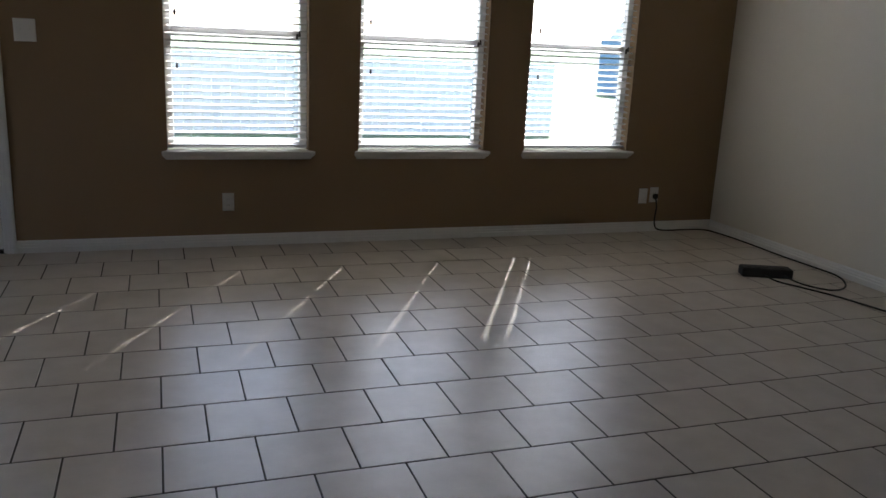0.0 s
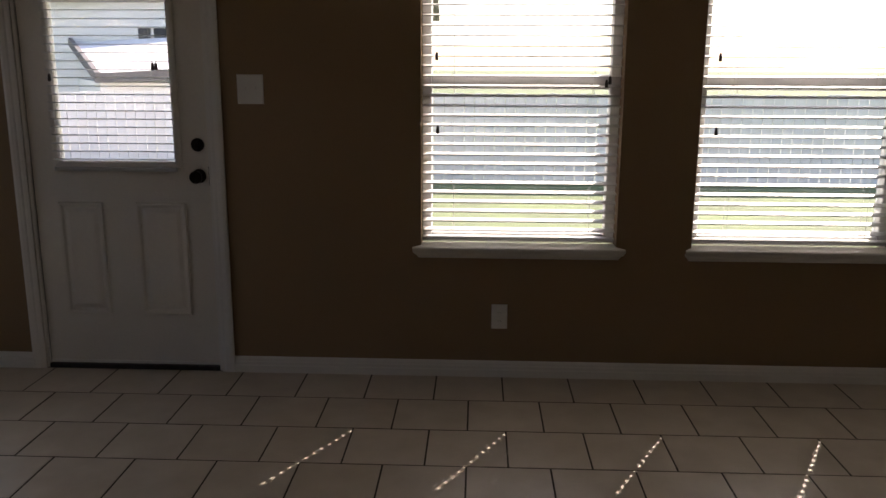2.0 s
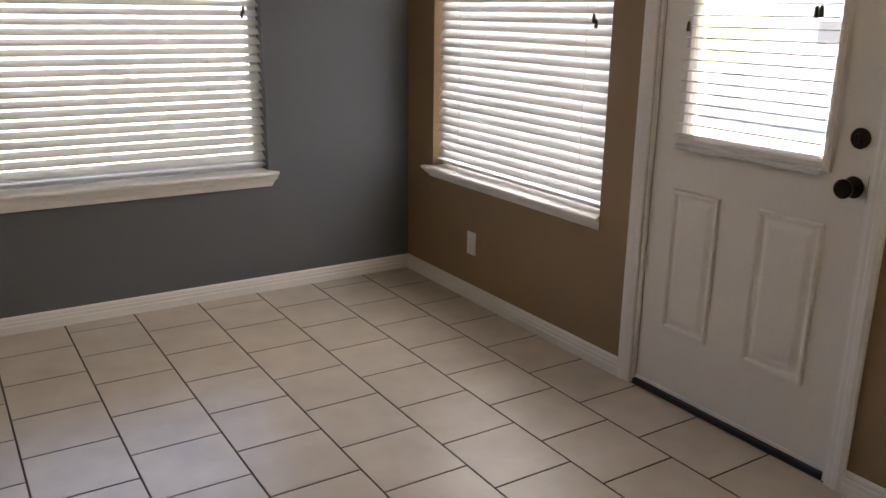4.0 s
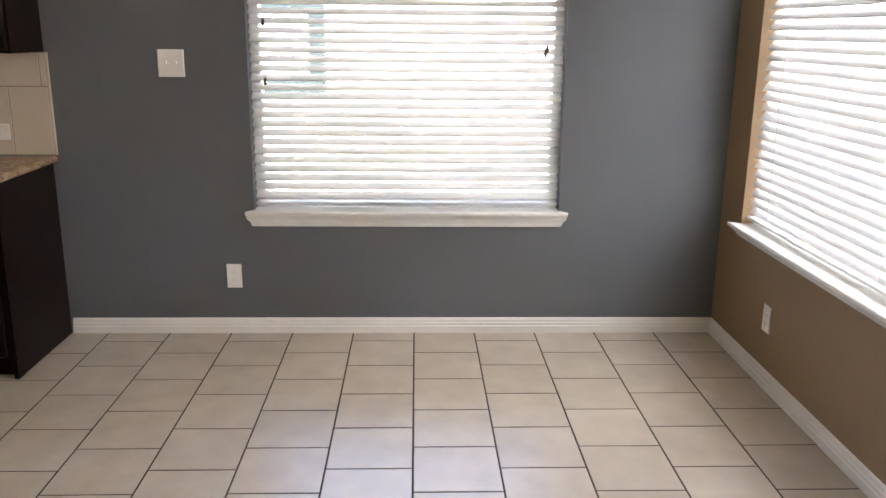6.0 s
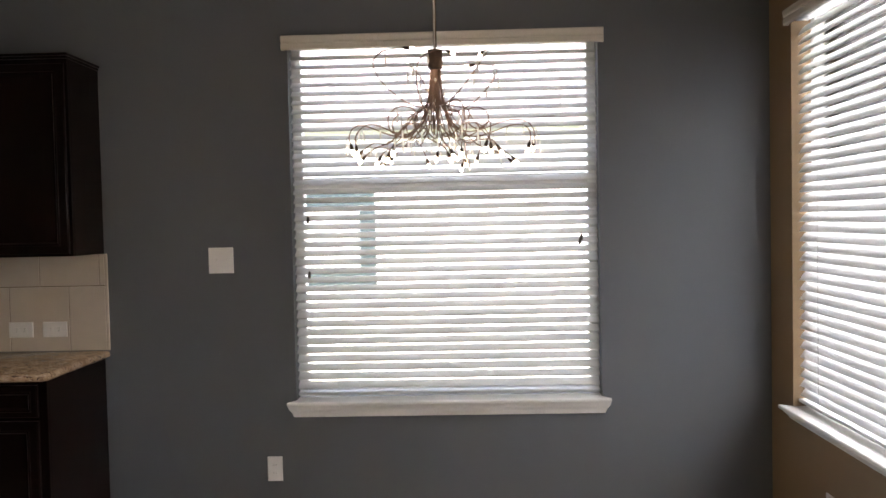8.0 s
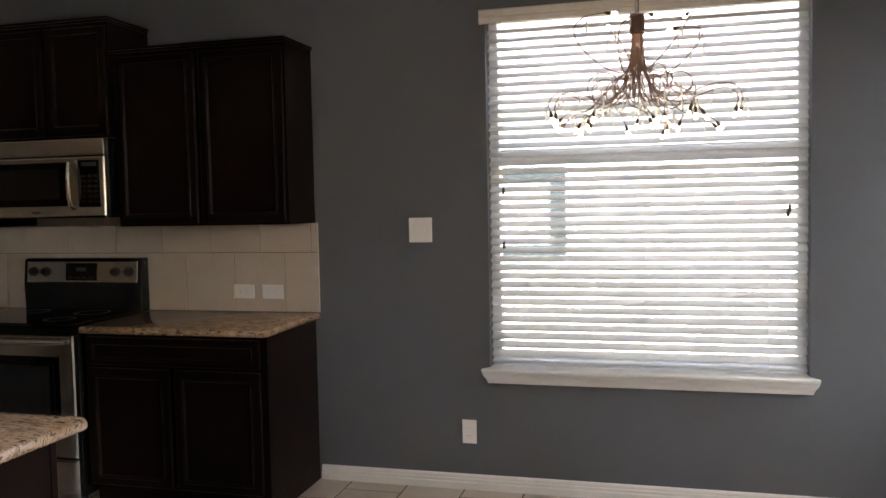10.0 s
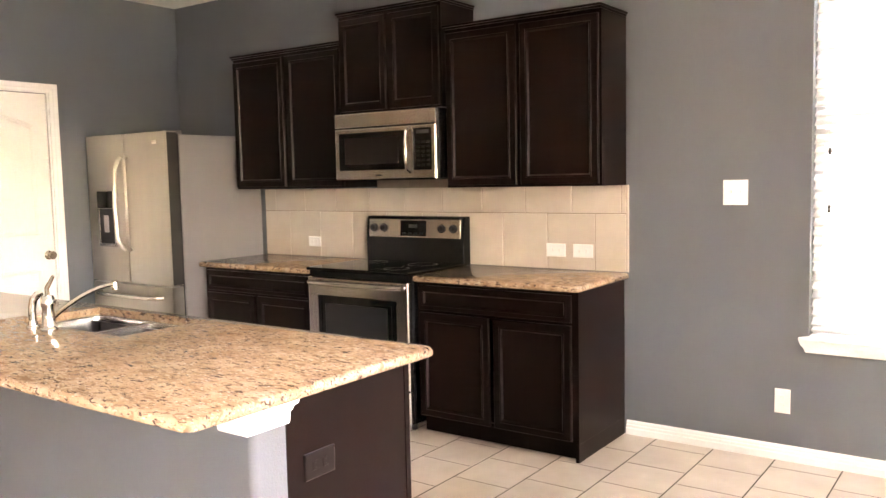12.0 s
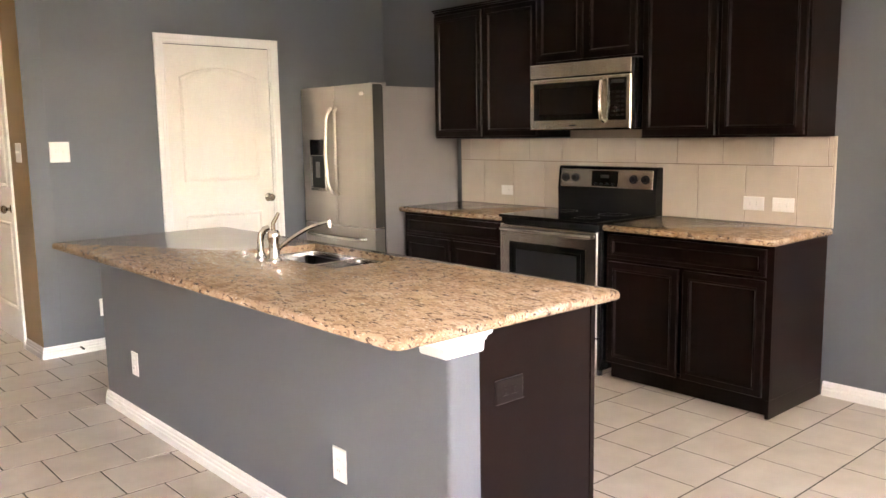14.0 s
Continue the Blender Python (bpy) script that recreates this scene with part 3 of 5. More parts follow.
def back_door():
    x0, x1 = DOOR_X
    t = thing("door_1", ((x0 + x1) / 2, 0.03, 0.0), "closed white half-glass back door with two panels", "door", "", "structure")
    casing(x0 - 0.018, x1 + 0.018, 2.045, 0.060, lambda u, z, o: (u, -o, z), t)
    part("jamb", boxes((x0 - 0.018, 0.002, 0.0, x0 - 0.003, 0.158, 2.058), (x1 + 0.003, 0.002, 0.0, x1 + 0.018, 0.158, 2.058), (x0 - 0.003, 0.002, 2.038, x1 + 0.003, 0.158, 2.058)), TRIM, t)
    part("threshold", boxes((x0 - 0.003, -0.006, 0.0005, x1 + 0.003, 0.155, 0.024), bevel=0.003), RUBBER, t, "dark rubber door threshold")
    g0, g1, gz0, gz1 = 1.945, 2.482, 1.005, 1.90
    y0, y1 = 0.014, 0.056
    slab = part("door_slab", boxes((x0, y0, 0.030, g0, y1, 2.034), (g1, y0, 0.030, x1, y1, 2.034), (g0, y0, 0.030, g1, y1, gz0), (g0, y0, gz1, g1, y1, 2.034)), DOORW, t)
    part("weatherstrip", boxes((x0 - 0.0028, y0 + 0.001, 0.0245, x0 - 0.0002, y1 - 0.004, 2.0375), (x1 + 0.0002, y0 + 0.001, 0.0245, x1 + 0.0028, y1 - 0.004, 2.0375), (x0, y0 + 0.006, 2.0345, x1, y1 - 0.004, 2.0375)), RUBBER, t, "dark weatherstrip")
    part("door_sweep", boxes((x0 + 0.002, y0 - 0.006, 0.0255, x1 - 0.002, y0 - 0.0005, 0.040), bevel=0.0015), TRIM, t, "white door sweep strip")
    fr = [(0, 0.001), (0.004, 0.010), (0.016, 0.013), (0.028, 0.010), (0.036, 0.0)]
    bm = bmesh.new()
    sh, pl = rect(g0 - 0.034, gz0 - 0.034, g1 + 0.034, gz1 + 0.034), facing_south(y0)
    rings = [[bm.verts.new(pl(u, v, d)) for u, v in sh(i)] for i, d in fr]
    for a, b in zip(rings, rings[1:]):
        for i in range(4):
            bm.faces.new((a[i], a[(i + 1) % 4], b[(i + 1) % 4], b[i]))
    part("glazing_frame", bm, DOORW, t)
    pane = part("pane", boxes((g0, 0.034, gz0, g1, 0.038, gz1)), PANE, t)
    pane.visible_shadow = False
    for a, b in ((1.915, 2.128), (2.283, 2.520)):
        bm = relief((rect(a, 0.275, b, 0.815), facing_south(y0)), [(0, 0.0008), (0.005, 0.011), (0.014, 0.009), (0.022, 0.0012), (0.030, 0.0012), (0.046, 0.008), (0.052, 0.009)])
        part("door_panel", bm, DOORW, t)
    # knob and deadbolt
    kx = 2.592
    k = part("door_knob", lathe((kx, y0, 0.942), (0, -1, 0), [(0, 0.031), (0.004, 0.033), (0.010, 0.028), (0.014, 0.013), (0.030, 0.012), (0.036, 0.020), (0.046, 0.028), (0.058, 0.029), (0.066, 0.022), (0.068, 0.0)], 20), BRONZE, t, "dark bronze round knob", True)
    d = part("deadbolt", lathe((kx, y0, 1.085), (0, -1, 0), [(0, 0.030), (0.006, 0.031), (0.012, 0.024), (0.014, 0.0)], 20), BRONZE, t, "dark bronze deadbolt", True)
    part("thumb_turn", boxes((kx - 0.004, y0 - 0.030, 1.070, kx + 0.004, y0 - 0.012, 1.100), bevel=0.002), BRONZE, d)
    for z in (0.285, 1.06, 1.83):
        h = part("hinge", tube([(x0 - 0.004, 0.006, z - 0.045), (x0 - 0.004, 0.006, z + 0.045)], 0.006, 8), TRIM, t)
    part("strike_plate", boxes((x1 + 0.0005, 0.004, 0.90, x1 + 0.0028, 0.010, 0.985)), BRONZE, t)
    # slim blind hung on the glass
    bl = thing("door_blind", ((g0 + g1) / 2, y0 - 0.02, gz0 - 0.04), "white slim slatted blind hung over the door glass", "blind")
    L = g1 - g0 + 0.035
    c = (g0 + g1) / 2
    part("headrail", boxes((c - L / 2, y0 - 0.034, gz1 + 0.0, c + L / 2, y0 - 0.013, gz1 + 0.03), bevel=0.002), SLAT, bl)
    part("bottom_rail", boxes((c - L / 2, y0 - 0.034, gz0 - 0.042, c + L / 2, y0 - 0.0135, gz0 - 0.024), bevel=0.003), SLAT, bl)
    me = slat_mesh(L - 0.006, (), 0.025, 0.0012)
    n = 24
    for i in range(n):
        ob = new("slat", me)
        ob.parent = bl
        ob.location = (0, -0.006, 0.052 + i * (gz1 - gz0 - 0.02) / n)
        ob.rotation_euler = (radians(4 + random.uniform(-1.5, 1.5)), 0, 0)
    for s in (-0.2, 0.2):
        part("ladder_cord", tube([(c + s, y0 - 0.0385, gz0 - 0.03), (c + s, y0 - 0.0385, gz1)], 0.0006, 4), CORD, bl)
    for u, z in ((1.953, 1.40), (2.44, 1.452), (2.425, 1.450)):
        part("tassel", lathe((u, y0 - 0.044, z), (0, 0, -1), [(0, 0.003), (0.006, 0.006), (0.028, 0.008), (0.034, 0.006)], 10), TASSEL, bl, "dark pull-cord tassel", True)
        part("pull_cord", tube([(u, y0 - 0.044, z), (u, y0 - 0.04, gz1)], 0.0007, 4), CORD, bl)


back_door()


def panel_door(name, u0, u1, face, knob_u, knob_axis, label, hinge_u):
    """A white two-panel arch-top interior door with casing. face(u, v, d) maps onto the wall."""
    mid = face((u0 + u1) / 2, 0, -0.05)
    t = thing(name, (mid[0], mid[1], 0), label, "door", "", "structure")
    casing(u0 - 0.014, u1 + 0.014, 2.078, 0.060, lambda u, z, o: face(u, z, o), t)

    def bx(a, c, d0, b, e, d1):
        p, q = face(a, c, d0), face(b, e, d1)
        return (min(p[0], q[0]), min(p[1], q[1]), min(p[2], q[2]), max(p[0], q[0]), max(p[1], q[1]), max(p[2], q[2]))

    part("jamb", boxes(bx(u0 - 0.0145, 0, -0.12, u0 - 0.003, 2.088, -0.0005), bx(u1 + 0.003, 0, -0.12, u1 + 0.0145, 2.088, -0.0005), bx(u0 - 0.003, 2.075, -0.12, u1 + 0.003, 2.088, -0.0005)), TRIM, t)
    dd = -0.012
    part("door_slab", boxes(bx(u0 + 0.002, 0.012, dd - 0.035, u1 - 0.002, 2.069, dd)), DOORW, t)
    # dark strips fill the gaps round the slab in place of their shade
    part("gap_seal", boxes(bx(u0 - 0.0028, 0.012, dd - 0.03, u0 + 0.0018, 2.0745, dd - 0.008), bx(u1 - 0.0018, 0.012, dd - 0.03, u1 + 0.0028, 2.0745, dd - 0.008), bx(u0 + 0.002, 2.0692, dd - 0.03, u1 - 0.002, 2.0745, dd - 0.008)), SLOT, t)
    pf = lambda u, v, d: face(u, v, dd + d)
    steps = [(0, 0.0008), (0.008, 0.010), (0.020, 0.006), (0.026, 0.0012), (0.048, 0.005)]
    part("door_panel", relief((arched(u0 + 0.10, 1.10, u1 - 0.10, 1.92, 0.07), pf), steps), DOORW, t)
    part("door_panel", relief((rect(u0 + 0.10, 0.24, u1 - 0.10, 0.86), pf), steps), DOORW, t)
    # planked grooves shown as slim raised strips on the upper panel
    wide = u1 - u0 - 0.30
    for i in range(6):
        a = u0 + 0.15 + wide * i / 6
        part("plank", boxes(bx(a + 0.004, 1.16, dd + 0.003, a + wide / 6 - 0.004, 1.81, dd + 0.0062), bevel=0.0012), DOORW, t)
    c = Vector(face(knob_u, 0.955, dd))
    part("door_knob", lathe(c, knob_axis, [(0, 0.030), (0.004, 0.032), (0.009, 0.026), (0.013, 0.012), (0.030, 0.011), (0.036, 0.020), (0.047, 0.028), (0.058, 0.028), (0.065, 0.020), (0.067, 0.0)], 20), SATIN, t, "satin nickel round knob", True)
    for z in (0.25, 1.05, 1.86):
        part("hinge", tube([face(hinge_u, z - 0.045, 0.002), face(hinge_u, z + 0.045, 0.002)], 0.006, 8), TRIM, t, "", True)
    part("backing", boxes(bx(u0, 0.0, -0.118, u1, 2.07, -0.110)), SLOT, t)


panel_door("door_2", 1.10, 1.915, facing_north(YS), 1.145, (0, 1, 0), "closed white arch-top two-panel pantry door", 1.9155)
panel_door("door_3", -8.32, -7.49, facing_x(2.845), -7.55, (1, 0, 0), "closed white two-panel hallway door", -8.3205)


# ---- plates on the walls ----
def cover_plate(kind, place, u, v, w, h, axis, label, flat=False, material=None):
    """A switch or outlet plate centred at (u, v); place(u, v, d) maps onto the wall."""
    m = material or PLATE
    t = solid(kind, relief((rect(u - w / 2, v - h / 2, u + w / 2, v + h / 2), place), [(0, 0.003), (0.003, 0.0055), (0.008, 0.006)], back=0.0), m, label, "switch" if "switch" in kind else "outlet", at=place(u, v, 0))
    def px(a, b, d, ww, hh):
        p, q = place(a - ww / 2, b - hh / 2, 0.0055), place(a + ww / 2, b + hh / 2, d)
        return boxes((min(p[0], q[0]), min(p[1], q[1]), min(p[2], q[2]), max(p[0], q[0]), max(p[1], q[1]), max(p[2], q[2])), bevel=0.0008)
    if kind == "light_switch":
        for s in (-0.023, 0.023):
            part("toggle", px(u + s, v + 0.004, 0.015, 0.010, 0.014), m, t)
    elif kind == "wall_outlet":
        turn = w > h
        for s in (-0.02, 0.02):
            du, dv = (s, 0) if turn else (0, s)
            f = part("socket", px(u + du, v + dv, 0.0075, 0.024 if turn else 0.026, 0.026 if turn else 0.024), m, t)
            for q in (-0.006, 0.006):
                eu, ev = (0, q) if turn else (q, 0)
                part("slot", px(u + du + eu, v + dv + ev, 0.0082, 0.006 if turn else 0.002, 0.002 if turn else 0.007), SLOT, f)
    return t


cover_plate("light_switch", facing_south(0.0), 2.850, 1.335, 0.118, 0.130, None, "white double light switch plate on the tan wall")
cover_plate("wall_outlet", facing_south(0.0), 3.980, 0.296, 0.074, 0.118, None, "white duplex outlet plate under the windows")
cover_plate("wall_outlet", facing_south(0.0), 7.117, 0.282, 0.074, 0.118, None, "white duplex outlet plate near the corner")
cover_plate("wall_outlet", facing_south(0.0), 7.215, 0.29, 0.074, 0.118, None, "white outlet plate with a black plug")
cover_plate("wall_outlet", facing_south(0.0), 0.644, 0.296, 0.074, 0.118, None, "white duplex outlet plate below the wide window")
cover_plate("light_switch", facing_x(0.0), -2.665, 1.332, 0.122, 0.126, None, "white double light switch plate on the grey wall")
cover_plate("wall_outlet", facing_x(0.0), -2.427, 0.298, 0.074, 0.122, None, "white duplex outlet plate on the grey wall")
cover_plate("light_switch", facing_north(YS), 2.652, 1.34, 0.124, 0.132, None, "white double light switch plate beside the pantry")
cover_plate("wall_outlet", facing_north(YS), 2.436, 0.29, 0.074, 0.118, None, "white duplex outlet plate near the hallway corner")
cover_plate("light_switch", facing_x(2.845), -7.22, 1.34, 0.118, 0.125, None, "white light switch plate in the hallway")


# ---- kitchen ----
def slab_with_edge(name, x0, y0, x1, y1, label, category, hole=None):
    """A granite worktop with a rounded edge; hole: a rectangle cut through it."""
    z0, z1 = 0.868, 0.900

    def loop(i, z):
        c = 0.02
        x0i, x1i, y0i, y1i = x0 + i, x1 - i, y0 + i, y1 - i
        return [(x0i + c, y0i, z), (x1i - c, y0i, z), (x1i, y0i + c, z), (x1i, y1i - c, z), (x1i - c, y1i, z), (x0i + c, y1i, z), (x0i, y1i - c, z), (x0i, y0i + c, z)]

    bm = bmesh.new()
    steps = [(0.006, z0), (0.001, z0 + 0.005), (0.0, z0 + 0.014), (0.001, z0 + 0.022), (0.004, z0 + 0.028), (0.010, z1)]
    rings = [[bm.verts.new(p) for p in loop(i, z)] for i, z in steps]
    for a, b in zip(rings, rings[1:]):
        for k in range(8):
            bm.faces.new((a[k], a[(k + 1) % 8], b[(k + 1) % 8], b[k]))
    if hole is None:
        bm.faces.new(rings[-1])
        bm.faces.new(list(reversed(rings[0])))
    else:
        a, b, c, d = hole
        for ring, z in ((rings[-1], z1), (rings[0], z0)):
            h = [bm.verts.new(p) for p in ((a, b, z), (c, b, z), (c, d, z), (a, d, z))]
            t = ring
            # eight outer corners onto four inner ones
            for k, (o, i) in enumerate((((0, 1), (0, 1)), ((2, 3), (1, 2)), ((4, 5), (2, 3)), ((6, 7), (3, 0)))):
                bm.faces.new((t[o[0]], t[o[1]], h[i[1]], h[i[0]]))
            for k, (o1, o2, i) in enumerate(((1, 2, 1), (3, 4, 2), (5, 6, 3), (7, 0, 0))):
                bm.faces.new((t[o1], t[o2], h[i]))
            if z == z1:
                top = h
            else:
                for k in range(4):
                    bm.faces.new((top[k], top[(k + 1) % 4], h[(k + 1) % 4], h[k]))
    ob = solid(name, bm, GRANITE, label, category, at=((x0 + x1) / 2, (y0 + y1) / 2, z0))
    smooth(ob.data, 60)
    return ob


def shaker(bm_name, y0, z0, y1, z1, x, parent, label=""):
    """A cabinet door or drawer front that faces +x, with stiles, a beaded edge and a sunk panel."""
    s = 0.036 if z1 - z0 > 0.25 else 0.024
    steps = [(0, 0.014), (0.004, 0.019), (s, 0.019), (s + 0.003, 0.0225), (s + 0.009, 0.0225), (s + 0.013, 0.017), (s + 0.018, 0.010), (s + 0.020, 0.010)]
    return part(bm_name, relief((rect(y0, z0, y1, z1), facing_x(x)), steps, back=0.0), WOOD, parent, label)


def wall_cabinet(y0, y1, z0, z1, depth, label, crown=0.024):
    t = thing("wall_cabinet", (0.0, (y0 + y1) / 2, z0), label, "cabinet", "cabinets on the kitchen wall")
    part("body", boxes((0.001, y0, z0, depth - 0.018, y1, z1), bevel=0.0015), WOOD, t)
    part("face_frame", boxes((depth - 0.018, y0, z0, depth, y0 + 0.04, z1), (depth - 0.018, y1 - 0.04, z0, depth, y1, z1), (depth - 0.018, y0 + 0.04, z0, depth, y1 - 0.04, z0 + 0.03), (depth - 0.018, y0 + 0.04, z1 - 0.06, depth, y1 - 0.04, z1), (depth - 0.018, (y0 + y1) / 2 - 0.03, z0 + 0.03, depth, (y0 + y1) / 2 + 0.03, z1 - 0.06)), WOOD, t)
    m = (y0 + y1) / 2
    for a, b in ((y0 + 0.010, m - 0.013), (m + 0.013, y1 - 0.012)):
        shaker("door", a, z0 + 0.012, b, z1 - 0.022, depth, t)
    # small crown at the top
    bm = boxes((0.001, y0 - 0.004, z1 + 0.0005, depth + 0.012, y1 + 0.004, z1 + crown * 0.5), (0.001, y0 - 0.010, z1 + crown * 0.5 + 0.0005, depth + 0.022, y1 + 0.010, z1 + crown), bevel=0.002)
    part("crown_moulding", bm, WOOD, t)
    return t


wall_cabinet(-4.205, -3.245, 1.378, 2.270, 0.315, "dark espresso two-door wall cabinet over the worktop")
wall_cabinet(-4.985, -4.212, 1.842, 2.432, 0.345, "dark espresso cabinet raised above the microwave")
wall_cabinet(-6.005, -4.995, 1.385, 2.275, 0.315, "dark espresso two-door wall cabinet beside the refrigerator")


def base_cabinet(y0, y1, label):
    t = thing("base_cabinet", (0.3, (y0 + y1) / 2, 0.0), label, "cabinet", "base cabinets along the wall")
    x = 0.585
    part("body", boxes((0.016, y0, 0.095, x - 0.018, y1, 0.866), (0.016, y0 + 0.001, 0.0005, x - 0.07, y1 - 0.001, 0.095), bevel=0.001), WOOD, t)
    part("toe_kick", boxes((x - 0.0695, y0, 0.0005, x - 0.055, y1, 0.094)), WOOD, t)
    part("face_frame", boxes((x - 0.018, y0, 0.095, x, y0 + 0.04, 0.866), (x - 0.018, y1 - 0.04, 0.095, x, y1, 0.866), (x - 0.018, y0 + 0.04, 0.095, x, y1 - 0.04, 0.125), (x - 0.018, y0 + 0.04, 0.835, x, y1 - 0.04, 0.866), (x - 0.018, y0 + 0.04, 0.685, x, y1 - 0.04, 0.720)), WOOD, t)
    part("end_foot", boxes((x - 0.055, y1 - 0.02, 0.0005, x, y1, 0.0945)), WOOD, t)
    m = (y0 + y1) / 2
    shaker("drawer_front", y0 + 0.02, 0.708, y1 - 0.035, 0.845, x, t)
    for a, b in ((y0 + 0.02, m - 0.02), (m + 0.008, y1 - 0.035)):
        shaker("door", a, 0.108, b, 0.692, x, t)
    return t


base_cabinet(-4.238, -3.250, "dark espresso base cabinet with a drawer over two doors")
base_cabinet(-6.055, -5.030, "dark espresso base cabinet between range and refrigerator")
slab_with_edge("worktop", 0.003, -4.243, 0.645, -3.222, "speckled beige granite worktop on the base cabinet", "countertop")
slab_with_edge("worktop", 0.003, -6.072, 0.645, -5.022, "speckled beige granite worktop beside the refrigerator", "countertop")

# backsplash: two courses of tiles on a grout bed, with a slim end strip
splash = thing("backsplash", (0.0, -4.6, 0.9), "beige ceramic tile backsplash in two staggered courses", "backsplash", "", "structure")
part("grout_bed", boxes((0.0015, -6.068, 0.9005, 0.0075, -3.240, 1.377), (0.0015, -4.990, 1.377, 0.0075, -4.208, 1.430)), SPLASH_GROUT, splash)
part("edge_strip", boxes((0.0015, -3.2398, 0.9005, 0.0125, -3.228, 1.377), bevel=0.002), SPLASH, splash)


def splash_tile_mesh(w, h):
    bm = relief((rect(-w / 2, -h / 2, w / 2, h / 2), lambda u, v, d: (d, u, v)), [(0, 0.0025), (0.0015, 0.0045)], back=0.0)
    me = mesh_of("tile", bm, SPLASH)
    return me


SPLASH_CACHE = {}
for z0, z1, joint in ((0.902, 1.218, -3.424), (1.2225, 1.375, -3.567)):
    edges = [joint + 0.2985 * k for k in range(-12, 4)]
    for a, b in zip(edges, edges[1:]):
        a, b = max(a, -6.066) + 0.002, min(b, -3.2405) - 0.002
        if b - a < 0.02:
            continue
        key = (round(b - a, 4), round(z1 - z0, 4))
        if key not in SPLASH_CACHE:
            SPLASH_CACHE[key] = splash_tile_mesh(*key)
        ob = new("tile", SPLASH_CACHE[key])
        ob.parent = splash
        ob.location = Vector((0.0075, (a + b) / 2, (z0 + z1) / 2)) - splash.location

cover_plate("wall_outlet", facing_x(0.0123), -3.667, 1.009, 0.122, 0.076, None, "white sideways double plate on the backsplash")
cover_plate("wall_outlet", facing_x(0.0123), -3.497, 1.009, 0.122, 0.076, None, "white sideways outlet plate on the backsplash")
cover_plate("wall_outlet", facing_x(0.0123), -5.572, 1.006, 0.116, 0.070, None, "white sideways outlet plate beside the range")


def microwave():
    y0, y1, z0, z1, xf = -4.983, -4.213, 1.432, 1.835, 0.385
    t = thing("microwave", (0.2, -4.6, z0), "stainless over-the-range microwave with a black window", "microwave")
    part("body", boxes((0.0135, y0, z0 + 0.004, xf, y1, z1), bevel=0.003), BLACK, t, "black steel casing")
    # top vent band, leaning back a little
    part("vent_band", boxes((xf, y0, z1 - 0.085, xf + 0.030, y1, z1), bevel=0.006, seg=2), STEEL, t)
    split = y1 - 0.165
    part("door", relief((rect(y0 + 0.001, z0 + 0.002, y1 - 0.001, z1 - 0.090), facing_x(xf)), [(0, 0.024), (0.005, 0.030), (0.010, 0.031)], back=0.001), STEEL, t)
    part("door_window", relief((rect(y0 + 0.035, z0 + 0.058, split - 0.055, z1 - 0.118), facing_x(xf + 0.031)), [(0, 0.001), (0.004, 0.0025), (0.03, 0.0025)], back=0.0002), BLACKGLASS, t)
    part("window_mesh", relief((rect(y0 + 0.085, z0 + 0.095, split - 0.105, z1 - 0.150), facing_x(xf + 0.0337)), [(0, 0.0004), (0.002, 0.0008)], back=0.0), BROWNPLATE, t)
    panel = part("control_panel", relief((rect(split + 0.006, z0 + 0.052, y1 - 0.030, z1 - 0.110), facing_x(xf + 0.031)), [(0, 0.001), (0.003, 0.002)], back=0.0002), BLACKGLASS, t)
    for r in range(6):
        for c in range(3):
            u = split + 0.030 + c * 0.036
            v = z0 + 0.075 + r * 0.026
            part("button", boxes((xf + 0.0333, u, v, xf + 0.0345, u + 0.024, v + 0.012), bevel=0.0003), BROWNPLATE, panel)
    part("display", boxes((xf + 0.0333, split + 0.03, z1 - 0.142, xf + 0.0343, y1 - 0.045, z1 - 0.122)), SLOT, panel)
    hy = split - 0.022
    pts = [(xf + 0.031, hy, z0 + 0.045), (xf + 0.060, hy, z0 + 0.060), (xf + 0.072, hy, z0 + 0.11), (xf + 0.076, hy, z0 + 0.165), (xf + 0.072, hy, z0 + 0.22), (xf + 0.060, hy, z1 - 0.125), (xf + 0.031, hy, z1 - 0.108)]
    part("handle", tube(pts, 0.011, 10), CHROME, t, "curved bright steel handle", True)
    part("badge", boxes((xf + 0.031, -4.66, z0 + 0.022, xf + 0.0318, -4.61, z0 + 0.030)), SLOT, t)
    part("bottom_grille", boxes((0.05, y0 + 0.03, z0 - 0.004, xf - 0.02, y1 - 0.03, z0 + 0.0035)), BLACK, t)


microwave()


